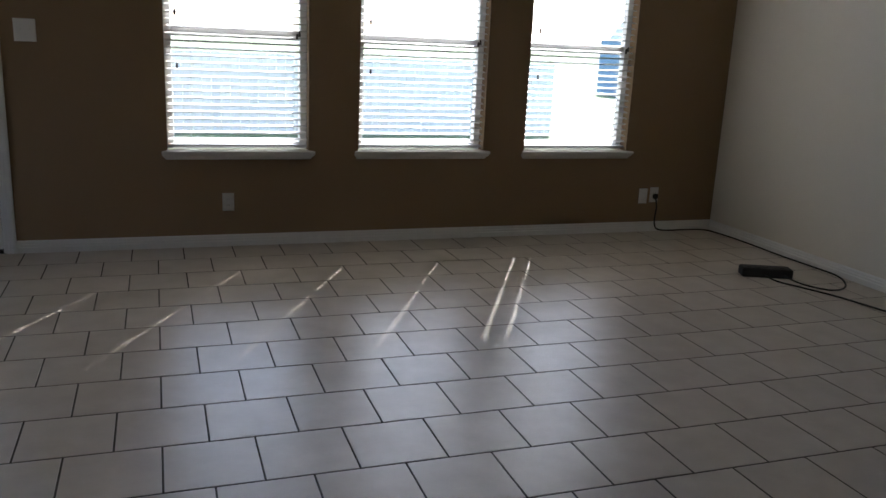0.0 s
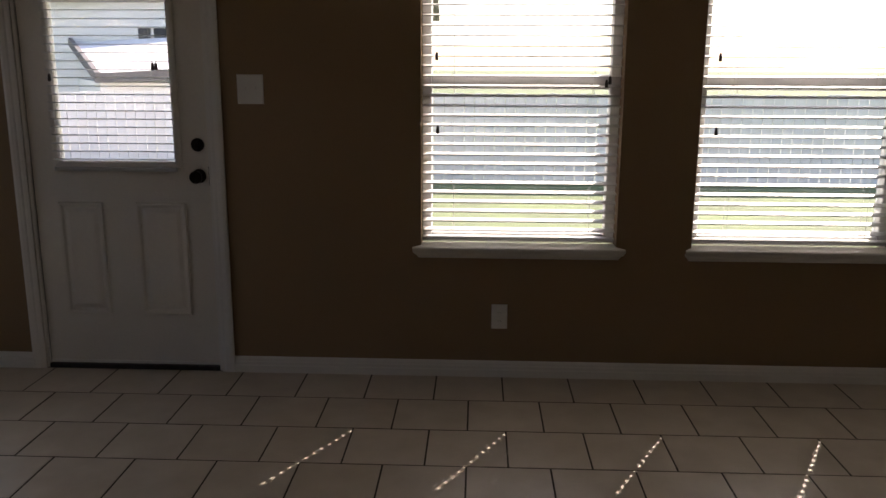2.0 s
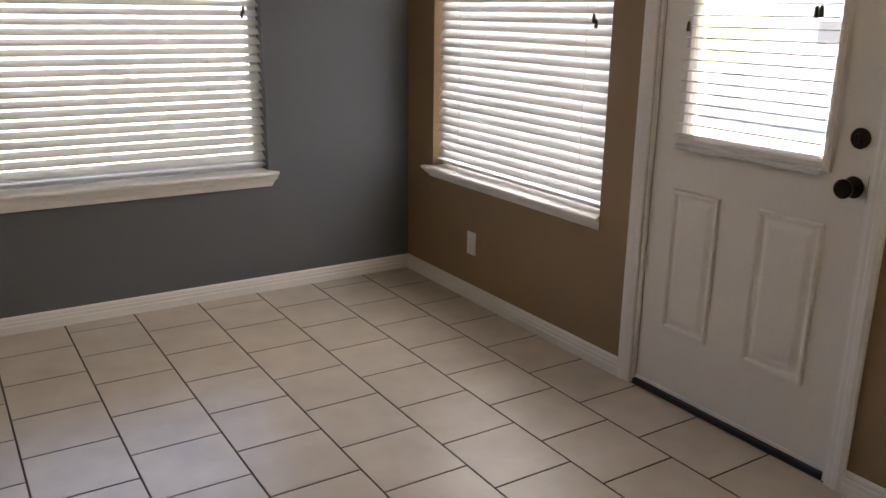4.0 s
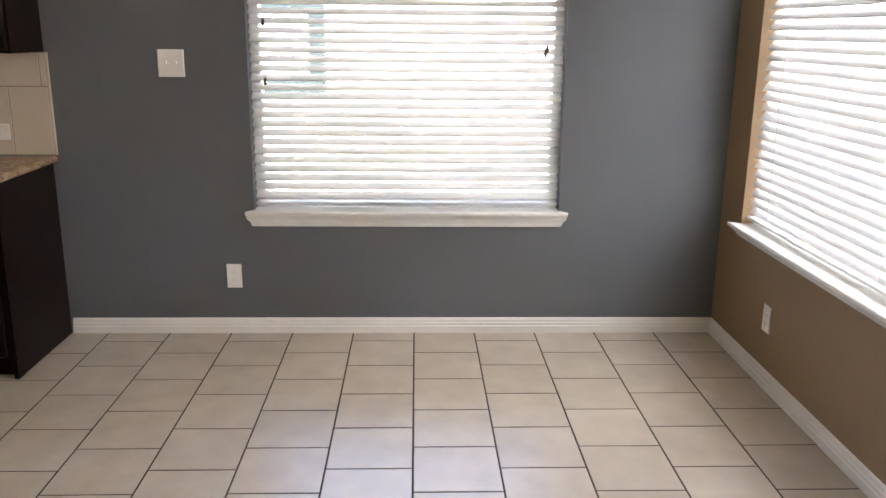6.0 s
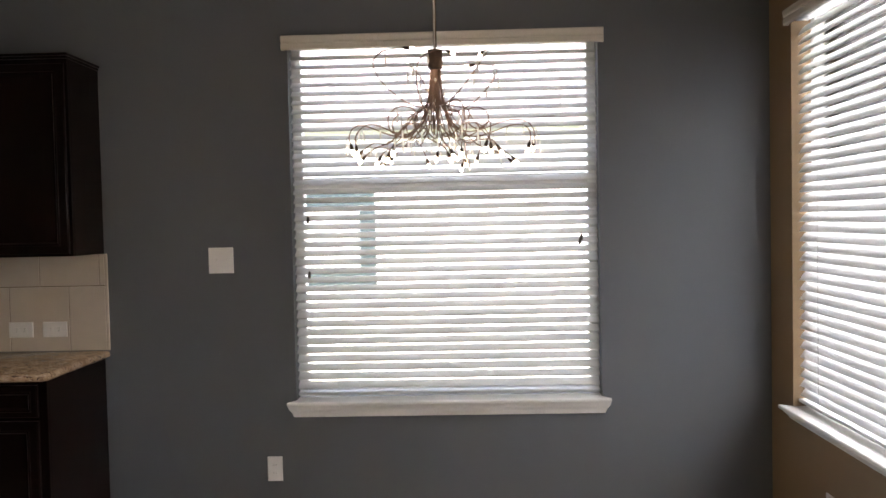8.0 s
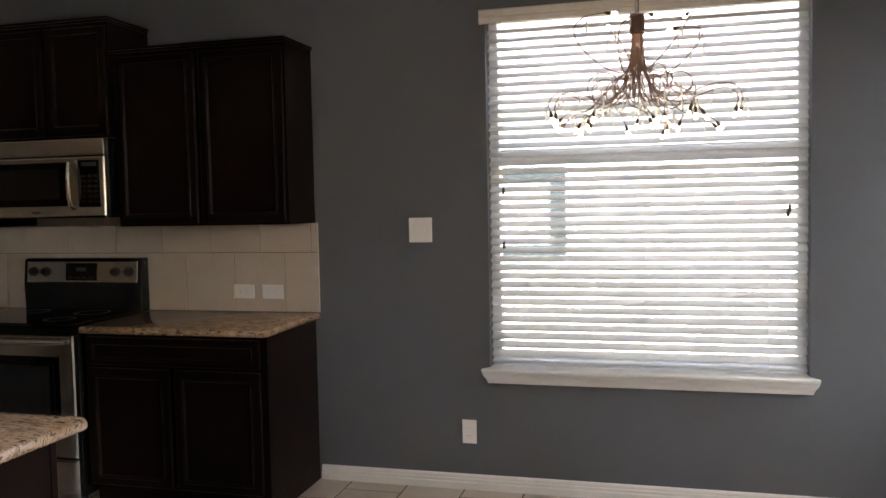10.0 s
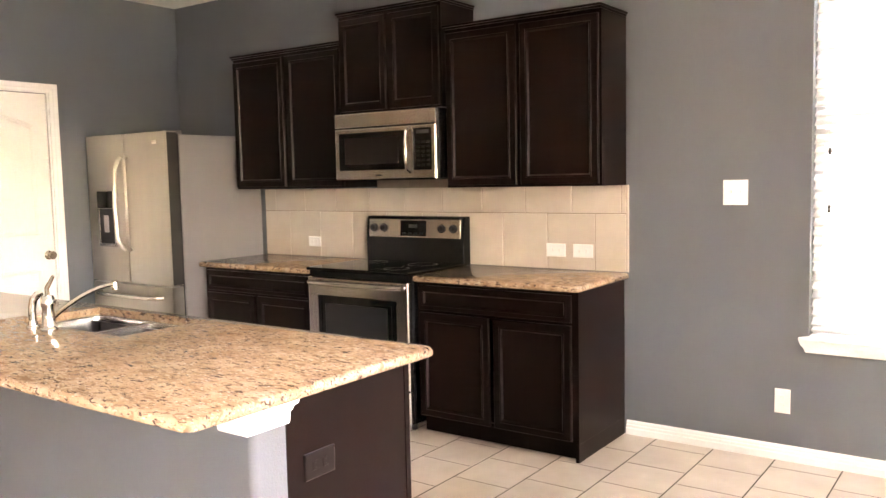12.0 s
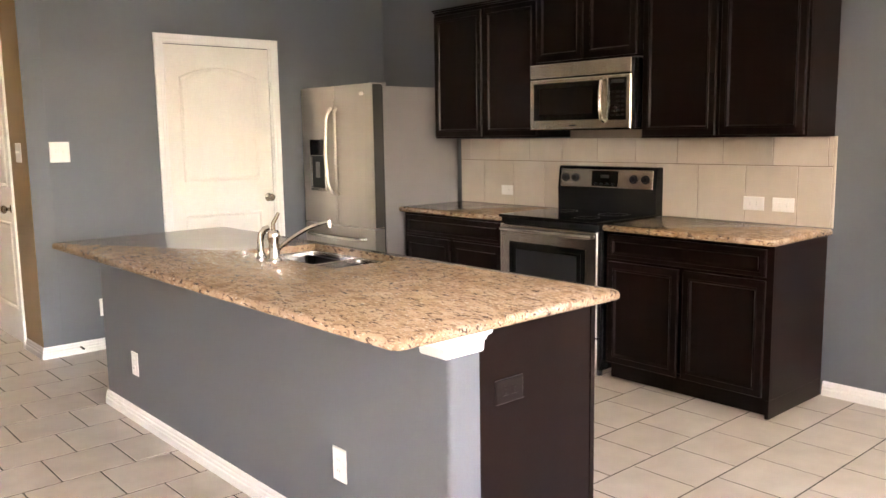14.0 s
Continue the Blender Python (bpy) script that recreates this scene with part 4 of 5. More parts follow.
def kitchen_range():
    y0, y1 = -5.018, -4.250
    t = thing("kitchen_range", (0.35, -4.634, 0.0), "stainless electric range with a black glass cooktop", "stove")
    part("body", boxes((0.02, y0, 0.045, 0.62, y1, 0.895), bevel=0.003), BLACK, t, "black enamel body")
    for fx in (0.06, 0.56):
        for fy in (y0 + 0.05, y1 - 0.05):
            part("foot", lathe((fx, fy, 0.0005), (0, 0, 1), [(0, 0.018), (0.03, 0.018), (0.044, 0.010)], 10), RUBBER, t)
    top = part("cooktop", boxes((0.10, y0 - 0.004, 0.8955, 0.665, y1 + 0.004, 0.915), bevel=0.006, seg=2), BLACKGLASS, t, "glossy black glass cooktop")
    for cx, cy, r in ((0.25, y0 + 0.2, 0.075), (0.25, y1 - 0.2, 0.09), (0.50, y0 + 0.2, 0.10), (0.50, y1 - 0.2, 0.075)):
        bm = bmesh.new()
        n = 32
        rings = [[bm.verts.new((cx + math.cos(2 * math.pi * k / n) * q, cy + math.sin(2 * math.pi * k / n) * q, 0.9154)) for k in range(n)] for q in (r, r - 0.003)]
        for k in range(n):
            bm.faces.new((rings[0][k], rings[0][(k + 1) % n], rings[1][(k + 1) % n], rings[1][k]))
        part("burner_ring", bm, KNOBGREY, top)
    # backguard: black box with a leaning stainless panel
    bm = bmesh.new()
    prof = [(0.02, 0.9), (0.098, 0.9), (0.098, 1.05), (0.086, 1.185), (0.075, 1.197), (0.02, 1.197)]
    ends = [[bm.verts.new((x, y, z)) for x, z in prof] for y in (y0, y1)]
    for k in range(6):
        bm.faces.new((ends[0][k], ends[0][(k + 1) % 6], ends[1][(k + 1) % 6], ends[1][k]))
    bm.faces.new(ends[0])
    bm.faces.new(list(reversed(ends[1])))
    bmesh.ops.bevel(bm, geom=list(bm.edges), offset=0.006, segments=2, affect="EDGES", profile=0.5)
    guard = part("backguard", bm, BLACK, t, "black backguard")
    lean = lambda u, v, d: (0.0985 - 0.0888 * (v - 1.05) + d, u, v)
    panel = part("control_panel", relief((rect(y0 + 0.022, 1.062, y1 - 0.022, 1.180), lean), [(0, 0.002), (0.002, 0.004)], back=0.0), STEEL, t, "brushed steel control panel")
    part("clock_display", relief((rect(-4.735, 1.072, -4.530, 1.170), lean), [(0, 0.0045), (0.002, 0.006)], back=0.004), BLACKGLASS, panel)
    for i in range(4):
        a = -4.715 + i * 0.045
        part("display_button", relief((rect(a, 1.082, a + 0.026, 1.094), lean), [(0, 0.0066), (0.001, 0.0072)], back=0.006), KNOBGREY, panel)
    part("clock_digits", relief((rect(-4.665, 1.125, -4.600, 1.145), lean), [(0, 0.0064), (0.001, 0.0068)], back=0.006), SLOT, panel)
    for ky in (-4.950, -4.868, -4.412, -4.325):
        c = Vector(lean(ky, 1.122, 0.004))
        k = part("knob", lathe(c, (1, 0, 0.09), [(0, 0.026), (0.004, 0.027), (0.006, 0.021), (0.022, 0.019), (0.024, 0.016)], 20), KNOBGREY, panel, "dark burner knob", True)
        part("knob_grip", boxes((c.x + 0.022, c.y - 0.004, c.z - 0.014, c.x + 0.030, c.y + 0.004, c.z + 0.018), bevel=0.002), KNOBGREY, panel)
    xf = 0.62
    part("front_band", boxes((xf, y0 + 0.001, 0.862, xf + 0.022, y1 - 0.001, 0.8945), bevel=0.003), BLACK, t)
    door = part("oven_door", relief((rect(y0 + 0.002, 0.245, y1 - 0.002, 0.858), facing_x(xf)), [(0, 0.030), (0.006, 0.038), (0.012, 0.039)], back=0.001), STEEL, t)
    part("oven_window", relief((rect(y0 + 0.085, 0.36, y1 - 0.085, 0.752), facing_x(xf + 0.039)), [(0, 0.001), (0.004, 0.003), (0.03, 0.003), (0.033, 0.0022)], back=0.0002), BLACKGLASS, door)
    part("inner_window", relief((rect(y0 + 0.145, 0.42, y1 - 0.145, 0.705), facing_x(xf + 0.0415)), [(0, 0.0012), (0.004, 0.0022), (0.012, 0.0006)], back=0.0), KNOBGREY, door)
    hz = 0.828
    pts = [(xf + 0.039, y0 + 0.03, hz), (xf + 0.066, y0 + 0.034, hz), (xf + 0.082, y0 + 0.06, hz), (xf + 0.088, (y0 + y1) / 2, hz), (xf + 0.082, y1 - 0.06, hz), (xf + 0.066, y1 - 0.034, hz), (xf + 0.039, y1 - 0.03, hz)]
    part("door_handle", tube(pts, 0.013, 10), STEEL, door, "bowed stainless handle bar", True)
    part("drawer", relief((rect(y0 + 0.002, 0.058, y1 - 0.002, 0.238), facing_x(xf)), [(0, 0.028), (0.006, 0.036), (0.012, 0.037)], back=0.001), STEEL, t)


kitchen_range()


def refrigerator():
    y0, y1, z1 = -7.000, -6.085, 1.785
    t = thing("refrigerator", (0.45, -6.54, 0.0), "stainless French-door refrigerator with grey sides", "refrigerator")
    part("body", boxes((0.03, y0, 0.02, 0.735, y1, z1 - 0.025), bevel=0.004), SIDE_GREY, t, "plain grey enamel casing")
    for fx in (0.09, 0.68):
        for fy in (y0 + 0.06, y1 - 0.06):
            part("foot", lathe((fx, fy, 0.0005), (0, 0, 1), [(0, 0.02), (0.019, 0.02)], 10), RUBBER, t)
    mid = (y0 + y1) / 2 - 0.01
    part("gasket", boxes((0.7355, y0 + 0.01, 0.05, 0.752, y1 - 0.01, z1 - 0.02)), RUBBER, t)

    def bowed(a, b, c, d):
        """A door with a gently bowed front."""
        bm = bmesh.new()
        n = 8
        front, back = [], []
        for k in range(n + 1):
            f = k / n
            x = 0.832 + 0.020 * math.sin(math.pi * (0.12 + 0.76 * f))
            y = a + (b - a) * f
            front.append([bm.verts.new((x, y, z)) for z in (c, d)])
            back.append([bm.verts.new((0.7525, y, z)) for z in (c, d)])
        for k in range(n):
            for s in (front, back):
                bm.faces.new((s[k][0], s[k + 1][0], s[k + 1][1], s[k][1]))
            for e in (0, 1):
                bm.faces.new((front[k][e], front[k + 1][e], back[k + 1][e], back[k][e]))
        for k in (0, n):
            bm.faces.new((front[k][0], front[k][1], back[k][1], back[k][0]))
        sharp = [e for e in bm.edges if len(e.link_faces) == 2 and e.calc_face_angle() > 1.0]
        bmesh.ops.bevel(bm, geom=sharp, offset=0.008, segments=2, affect="EDGES", profile=0.5)
        return bm

    left = part("door", bowed(y0, mid - 0.0055, 0.752, z1 - 0.006), FRIDGE_STEEL, t, "", True)
    right = part("door", bowed(mid + 0.0055, y1, 0.752, z1 - 0.006), FRIDGE_STEEL, t, "", True)
    draw = part("freezer_drawer", bowed(y0, y1, 0.085, 0.742), FRIDGE_STEEL, t, "", True)
    part("kick_grille", boxes((0.736, y0 + 0.02, 0.012, 0.80, y1 - 0.02, 0.08), bevel=0.004), BLACK, t)
    part("door_edge", boxes((0.754, y1 - 0.0005, 0.757, 0.832, y1 + 0.0022, z1 - 0.012)), EDGEGREY, t, "dark strip along the door edge")
    for hy, who, sd in ((mid - 0.036, left, -1), (mid + 0.036, right, 1)):
        pts = [(0.845, hy, 0.98), (0.868, hy, 1.0), (0.884, hy + sd * 0.018, 1.06), (0.890, hy + sd * 0.03, 1.28), (0.884, hy + sd * 0.018, 1.54), (0.868, hy, 1.60), (0.845, hy, 1.62)]
        part("handle", tube(pts, 0.014, 10), FRIDGE_STEEL, who, "bowed bright steel handle", True)
    pts = [(0.845, y0 + 0.10, 0.668), (0.885, y0 + 0.12, 0.668), (0.905, y0 + 0.2, 0.668), (0.912, mid, 0.668), (0.905, y1 - 0.2, 0.668), (0.885, y1 - 0.12, 0.668), (0.845, y1 - 0.10, 0.668)]
    part("handle", tube(pts, 0.015, 10), STEEL, draw, "bowed bright steel handle", True)
    part("dispenser_panel", boxes((0.842, y0 + 0.115, 1.27, 0.8545, y0 + 0.335, 1.39), bevel=0.003), BLACKGLASS, left, "black dispenser panel")
    part("dispenser_frame", boxes((0.842, y0 + 0.115, 1.00, 0.8545, y0 + 0.140, 1.268), (0.842, y0 + 0.310, 1.00, 0.8545, y0 + 0.335, 1.268), (0.842, y0 + 0.14, 1.00, 0.8575, y0 + 0.31, 1.022), bevel=0.002), STEEL, left)
    part("dispenser_recess", boxes((0.842, y0 + 0.1405, 1.0225, 0.8523, y0 + 0.3095, 1.2675)), KNOBGREY, left)
    part("dispenser_lever", boxes((0.8523, y0 + 0.20, 1.10, 0.862, y0 + 0.25, 1.22), bevel=0.003), SIDE_GREY, left)
    part("hinge_cover", boxes((0.70, y1 - 0.10, z1 - 0.0245, 0.80, y1 - 0.01, z1 + 0.003), bevel=0.005), SIDE_GREY, t)
    part("hinge_cover", boxes((0.70, y0 + 0.01, z1 - 0.0245, 0.80, y0 + 0.10, z1 + 0.003), bevel=0.005), SIDE_GREY, t)
    part("badge", boxes((0.842, y1 - 0.135, 1.700, 0.850, y1 - 0.085, 1.712), (0.842, y1 - 0.135, 1.716, 0.850, y1 - 0.085, 1.722)), CHROME, right)


refrigerator()


# ---- island ----
IX0, IX1, IY0, IY1 = 2.205, 2.858, -5.835, -3.049


def island():
    t = thing("kitchen_island", (2.5, -4.46, 0.0), "kitchen island with a grey half wall and dark cabinets", "kitchen island")
    # half wall with softly rounded outer corners
    bm = bmesh.new()
    x0, x1, y0, y1, z1, r = 2.742, IX1, IY0, IY1, 0.866, 0.020
    pts = [(x0, y0)]
    for k in range(6):
        a = -math.pi / 2 + math.pi / 2 * k / 5
        pts.append((x1 - r + r * math.cos(a), y0 + r + r * math.sin(a)))
    for k in range(6):
        a = math.pi / 2 * k / 5
        pts.append((x1 - r + r * math.cos(a), y1 - r + r * math.sin(a)))
    pts.append((x0, y1))
    lo = [bm.verts.new((x, y, 0.0005)) for x, y in pts]
    hi = [bm.verts.new((x, y, z1)) for x, y in pts]
    for k in range(len(pts)):
        bm.faces.new((lo[k], lo[(k + 1) % len(pts)], hi[(k + 1) % len(pts)], hi[k]))
    bm.faces.new(hi)
    bm.faces.new(list(reversed(lo)))
    part("half_wall", bm, GREY, t, "slate grey painted half wall", True)
    part("end_panel", boxes((IX0 + 0.022, IY1 - 0.018, 0.0005, 2.7415, IY1 - 0.006, 0.866), (IX0, IY1 - 0.018, 0.0005, IX0 + 0.0215, IY1 - 0.003, 0.866)), WOOD, t, "dark brown flat end panel")
    part("end_panel", boxes((IX0, IY0, 0.0005, 2.7415, IY0 + 0.018, 0.866)), WOOD, t)
    part("cabinet_body", boxes((IX0 + 0.022, IY0 + 0.0185, 0.095, 2.7405, -4.84, 0.866), (IX0 + 0.022, -4.02, 0.095, 2.7405, IY1 - 0.0185, 0.866), (IX0 + 0.022, -4.84, 0.095, 2.7405, -4.02, 0.62), (IX0 + 0.09, IY0 + 0.0185, 0.0005, 2.7405, IY1 - 0.0185, 0.0945)), WOOD, t)
    n = 5
    for i in range(n):
        a = IY0 + 0.03 + (IY1 - IY0 - 0.06) * i / n
        b = IY0 + 0.03 + (IY1 - IY0 - 0.06) * (i + 1) / n
        bm = relief((rect(a + 0.006, 0.11, b - 0.006, 0.69), lambda u, v, d: (IX0 + 0.0215 - d, u, v)), [(0, 0.015), (0.05, 0.019), (0.06, 0.010)], back=0.0)
        part("door", bm, WOOD, t)
        bm = relief((rect(a + 0.006, 0.705, b - 0.006, 0.85), lambda u, v, d: (IX0 + 0.0215 - d, u, v)), [(0, 0.015), (0.03, 0.019), (0.036, 0.010)], back=0.0)
        part("drawer_front", bm, WOOD, t)
    # white moulded cap at the end of the half wall
    prof = [(0.0, 0.800), (0.006, 0.800), (0.008, 0.806), (0.009, 0.832), (0.013, 0.837), (0.015, 0.846), (0.022, 0.852), (0.025, 0.8665), (0.0, 0.8665)]
    bm = bmesh.new()
    rings = []
    for o, h in prof:
        e = o * 1.5
        rings.append([bm.verts.new(p) for p in ((2.742 - e * 0.9, IY1 - 0.05, h), (2.742 - e * 0.9, IY1 + o, h), (IX1 + e * 1.9 + 0.002, IY1 + o, h), (IX1 + e * 1.9 + 0.002, IY1 - 0.10, h), (2.742 - e * 0.9, IY1 - 0.10, h))])
    for a, b in zip(rings[1:-1], rings[2:-1]):
        for k in range(5):
            bm.faces.new((a[k], a[(k + 1) % 5], b[(k + 1) % 5], b[k]))
    bm.faces.new(list(reversed(rings[1])))
    bm.faces.new(rings[-2])
    for ring in (rings[0], rings[-1]):
        for v in ring:
            bm.verts.remove(v)
    part("corbel_cap", bm, TRIM, t, "white moulded cap under the worktop")
    bm = profile_run(BB, (IX1, IY0, 0.0005), (IX1, IY1, 0.0005), (1, 0, 0), None, 0, 0)
    part("baseboard", bm, TRIM, t, "white baseboard")


island()
SINK = (2.175, -4.785, 2.545, -4.075)
slab_with_edge("island_worktop", 2.118, -5.850, 3.084, -3.003, "large speckled beige granite worktop on the island", "countertop", SINK)
cover_plate("wall_outlet", facing_x(IX1), -5.408, 0.305, 0.076, 0.120, None, "white outlet plate on the island half wall")
cover_plate("wall_outlet", facing_x(IX1), -3.611, 0.320, 0.076, 0.118, None, "white outlet plate at the island end")
cover_plate("wall_outlet", facing_north(IY1 - 0.006), 2.614, 0.655, 0.120, 0.076, None, "dark brown outlet plate on the island panel", material=BROWNPLATE)


def sink():
    a, b, c, d = SINK
    t = thing("kitchen_sink", ((a + c) / 2, (b + d) / 2, 0.66), "stainless double-bowl sink set in the granite", "sink")
    m = (b + d) / 2 + 0.02
    part("rim", boxes((a - 0.012, b - 0.012, 0.862, a + 0.006, d + 0.012, 0.8675), (c - 0.006, b - 0.012, 0.862, c + 0.012, d + 0.012, 0.8675), (a + 0.006, b - 0.012, 0.862, c - 0.006, b + 0.006, 0.8675), (a + 0.006, d - 0.006, 0.862, c - 0.006, d + 0.012, 0.8675), (a + 0.006, m - 0.012, 0.850, c - 0.006, m + 0.012, 0.8665), bevel=0.002), STEEL, t)
    for p, q in ((b + 0.006, m - 0.012), (m + 0.012, d - 0.006)):
        bm = bmesh.new()
        rings = []
        for i, z in ((0.0, 0.862), (0.004, 0.80), (0.012, 0.70), (0.035, 0.665), (0.08, 0.660)):
            r = 0.04
            x0, x1, y0, y1 = a + 0.006 + i, c - 0.006 - i, p + i, q - i
            ring = []
            for cx, cy, s in ((x1 - r, y1 - r, 0), (x0 + r, y1 - r, 1), (x0 + r, y0 + r, 2), (x1 - r, y0 + r, 3)):
                for k in range(4):
                    ang = math.pi / 2 * (s + k / 3)
                    ring.append(bm.verts.new((cx + r * math.cos(ang), cy + r * math.sin(ang), z)))
            rings.append(ring)
        n = len(rings[0])
        for u, v in zip(rings, rings[1:]):
            for k in range(n):
                bm.faces.new((u[k], u[(k + 1) % n], v[(k + 1) % n], v[k]))
        bm.faces.new(rings[-1])
        bowl = part("bowl", bm, STEEL, t, "", True)
        part("drain", lathe(((a + c) / 2, (p + q) / 2, 0.6605), (0, 0, 1), [(0, 0.045), (0.003, 0.043), (0.002, 0.030)], 16), CHROME, bowl)


sink()


def faucet():
    x, y = 2.605, -4.43
    t = thing("faucet", (x, y, 0.9), "polished nickel kitchen faucet with a lever and low spout", "faucet")
    part("base", lathe((x, y, 0.9003), (0, 0, 1), [(0, 0.032), (0.006, 0.032), (0.012, 0.026), (0.02, 0.024), (0.085, 0.022), (0.10, 0.026), (0.118, 0.026), (0.130, 0.020), (0.134, 0.0)], 20), CHROME, t, "", True)
    # low arched spout that reaches over the bowls
    tip = Vector((2.338, -4.41, 1.044))
    pts = []
    for k in range(9):
        f = k / 8
        p = Vector((x, y, 0.945)).lerp(tip, f)
        p.z = 0.935 + (tip.z - 0.935) * math.sin(f * math.pi * 0.5) ** 0.9
        pts.append(p)
    part("spout", tube(pts, 0.0095, 10, taper=0.8), CHROME, t, "", True)
    part("aerator", lathe(pts[-1] + Vector((0.004, 0, 0.012)), (-0.1, 0, -1), [(0, 0.012), (0.004, 0.014), (0.034, 0.013), (0.036, 0.009)], 14), CHROME, t, "", True)
    part("lever", tube([(x, y, 1.028), (x + 0.004, y + 0.006, 1.06), (x - 0.004, y + 0.020, 1.085), (x - 0.010, y + 0.030, 1.105)], 0.013, 10, taper=0.6, flat=0.6), CHROME, t, "", True)
    s = thing("side_sprayer", (x + 0.005, y - 0.105, 0.9), "polished nickel side sprayer beside the faucet", "sprayer")
    part("sprayer_base", lathe((x + 0.005, y - 0.105, 0.9003), (0, 0, 1), [(0, 0.024), (0.006, 0.024), (0.012, 0.018), (0.03, 0.015), (0.032, 0.0)], 16), CHROME, s, "", True)
    part("spray_head", tube([(x + 0.005, y - 0.105, 0.93), (x + 0.005, y - 0.105, 0.975), (x + 0.002, y - 0.102, 1.005), (x - 0.012, y - 0.096, 1.026), (x - 0.03, y - 0.09, 1.032)], 0.014, 10, taper=1.05), CHROME, s, "", True)


faucet()


# ---- chandelier ----
def smooth_path(pts, n):
    """Points along a Catmull-Rom curve."""
    p = [Vector(q) for q in pts]
    out = []
    for i in range(len(p) - 1):
        a, b, c, d = p[max(i - 1, 0)], p[i], p[i + 1], p[min(i + 2, len(p) - 1)]
        for k in range(n):
            t = k / n
            out.append(0.5 * (2 * b + (c - a) * t + (2 * a - 5 * b + 4 * c - d) * t * t + (3 * b - a - 3 * c + d) * t ** 3))
    out.append(p[-1])
    return out


def chandelier():
    cx, cy = 1.40, -1.545
    t = thing("chandelier", (cx, cy, H), "branching brown wire chandelier with small lit bulbs and crystals", "chandelier")
    part("canopy", lathe((cx, cy, H - 0.0005), (0, 0, -1), [(0, 0.065), (0.012, 0.064), (0.022, 0.03), (0.026, 0.0)], 20), SATIN, t, "", True)
    part("rod", tube([(cx, cy, H - 0.02), (cx, cy, 2.035)], 0.0055, 10), STEEL, t, "slim steel hanging rod", True)
    part("stem_sleeve", lathe((cx, cy, 2.04), (0, 0, -1), [(0, 0.008), (0.001, 0.021), (0.006, 0.023), (0.058, 0.023), (0.062, 0.018), (0.064, 0.0)], 16), LEAFMETAL, t, "dark metal sleeve", True)
    rng = random.Random(23)

    def place(ang, r, z):
        return Vector((cx + r * math.cos(ang), cy + r * math.sin(ang), z))

    def drop(p, parent, long):
        """A slender glass rod on a short wire hook."""
        part("hook", tube([p, p + Vector((0.003, 0, -0.004)), p + Vector((0, 0, -0.012))], 0.0007, 4), COPPERY, parent)
        q = p + Vector((0, 0, -0.012))
        part("crystal_drop", lathe(q, (0, 0, -1), [(0, 0.0010), (0.003, 0.0026), (long * 0.85, 0.0030), (long, 0.0010)], 6), CRYSTAL, parent, "", True)

    n = 30
    for i in range(n):
        ang = 2 * math.pi * i * 0.382 + rng.uniform(-0.1, 0.1)
        kind = "upper" if i % 6 == 5 else ("loop" if i % 3 == 1 else ("bow" if i % 3 == 0 else "sweep"))
        neck = 0.006 + 0.008 * (i % 4) / 3
        reach = rng.uniform(0.17, 0.295)
        low = rng.uniform(1.705, 1.74)
        w = rng.uniform(-0.014, 0.014)
        ctl = [(0, neck, 1.985), (0, neck + 0.004, 1.93), (0, neck + 0.014, 1.875)]
        if kind == "upper":
            reach = rng.uniform(0.17, 0.225)
            ctl += [(0.0, 0.055, 1.852 + w), (0.1, 0.11, 1.872 + w), (0.2, reach * 0.85, 1.925 + w), (0.3, reach, 1.975 + w), (0.5, reach - 0.012, 2.003 + w), (0.75, reach - 0.05, 2.012 + w)]
        elif kind == "loop":
            c = rng.uniform(0.075, 0.135)
            q = rng.uniform(0.034, 0.052)
            zc = 1.80 + rng.uniform(0.0, 0.03)
            ctl += [(0.0, c - q * 0.9, zc + 0.025)]
            ctl += [(0.16 * k / 6, c + q * math.sin(-2.2 + k * 1.05), zc + q * -math.cos(-2.2 + k * 1.05)) for k in range(1, 7)]
            ctl += [(0.3, c + 0.3 * (reach - c), zc - 0.055), (0.35, reach * 0.85, low + 0.022), (0.4, reach, low)]
        elif kind == "bow":
            ctl += [(0.0, 0.055, 1.80 + w), (0.1, 0.12, 1.762 + w), (0.25, 0.65 * reach + 0.05, 1.792 + w), (0.35, reach, 1.785 + w), (0.42, reach + 0.018, 1.757 + w), (0.45, reach + 0.016, 1.735 + w)]
        else:
            ctl += [(0.0, 0.042, 1.81 + w), (-0.2, 0.085, 1.768 + w), (-0.45, reach * 0.6, 1.752 + w), (-0.65, reach * 0.85, low + 0.012), (-0.7, reach * 0.93, low - 0.004)]
        flip = 1 if i % 2 else -1
        pts = smooth_path([place(ang + flip * a, r, z) for a, r, z in ctl], 4)
        br = part("branch", tube(pts, 0.0023, 5, taper=0.8), COPPERY, t, "", True)
        p = pts[-1]
        d = ((pts[-1] - pts[-3]).normalized() + Vector((0, 0, -0.25))).normalized()
        part("lamp_socket", lathe(p, d, [(0, 0.0018), (0.004, 0.0042), (0.012, 0.0056), (0.019, 0.0050), (0.022, 0.003)], 8), LEAFMETAL, br, "dark teardrop socket", True)
        part("bulb", lathe(p + d * 0.0222, d, [(0, 0.0025), (0.004, 0.0048), (0.010, 0.0056), (0.016, 0.003)], 8), BULB, br, "small lit bulb", True)
        m = len(pts)
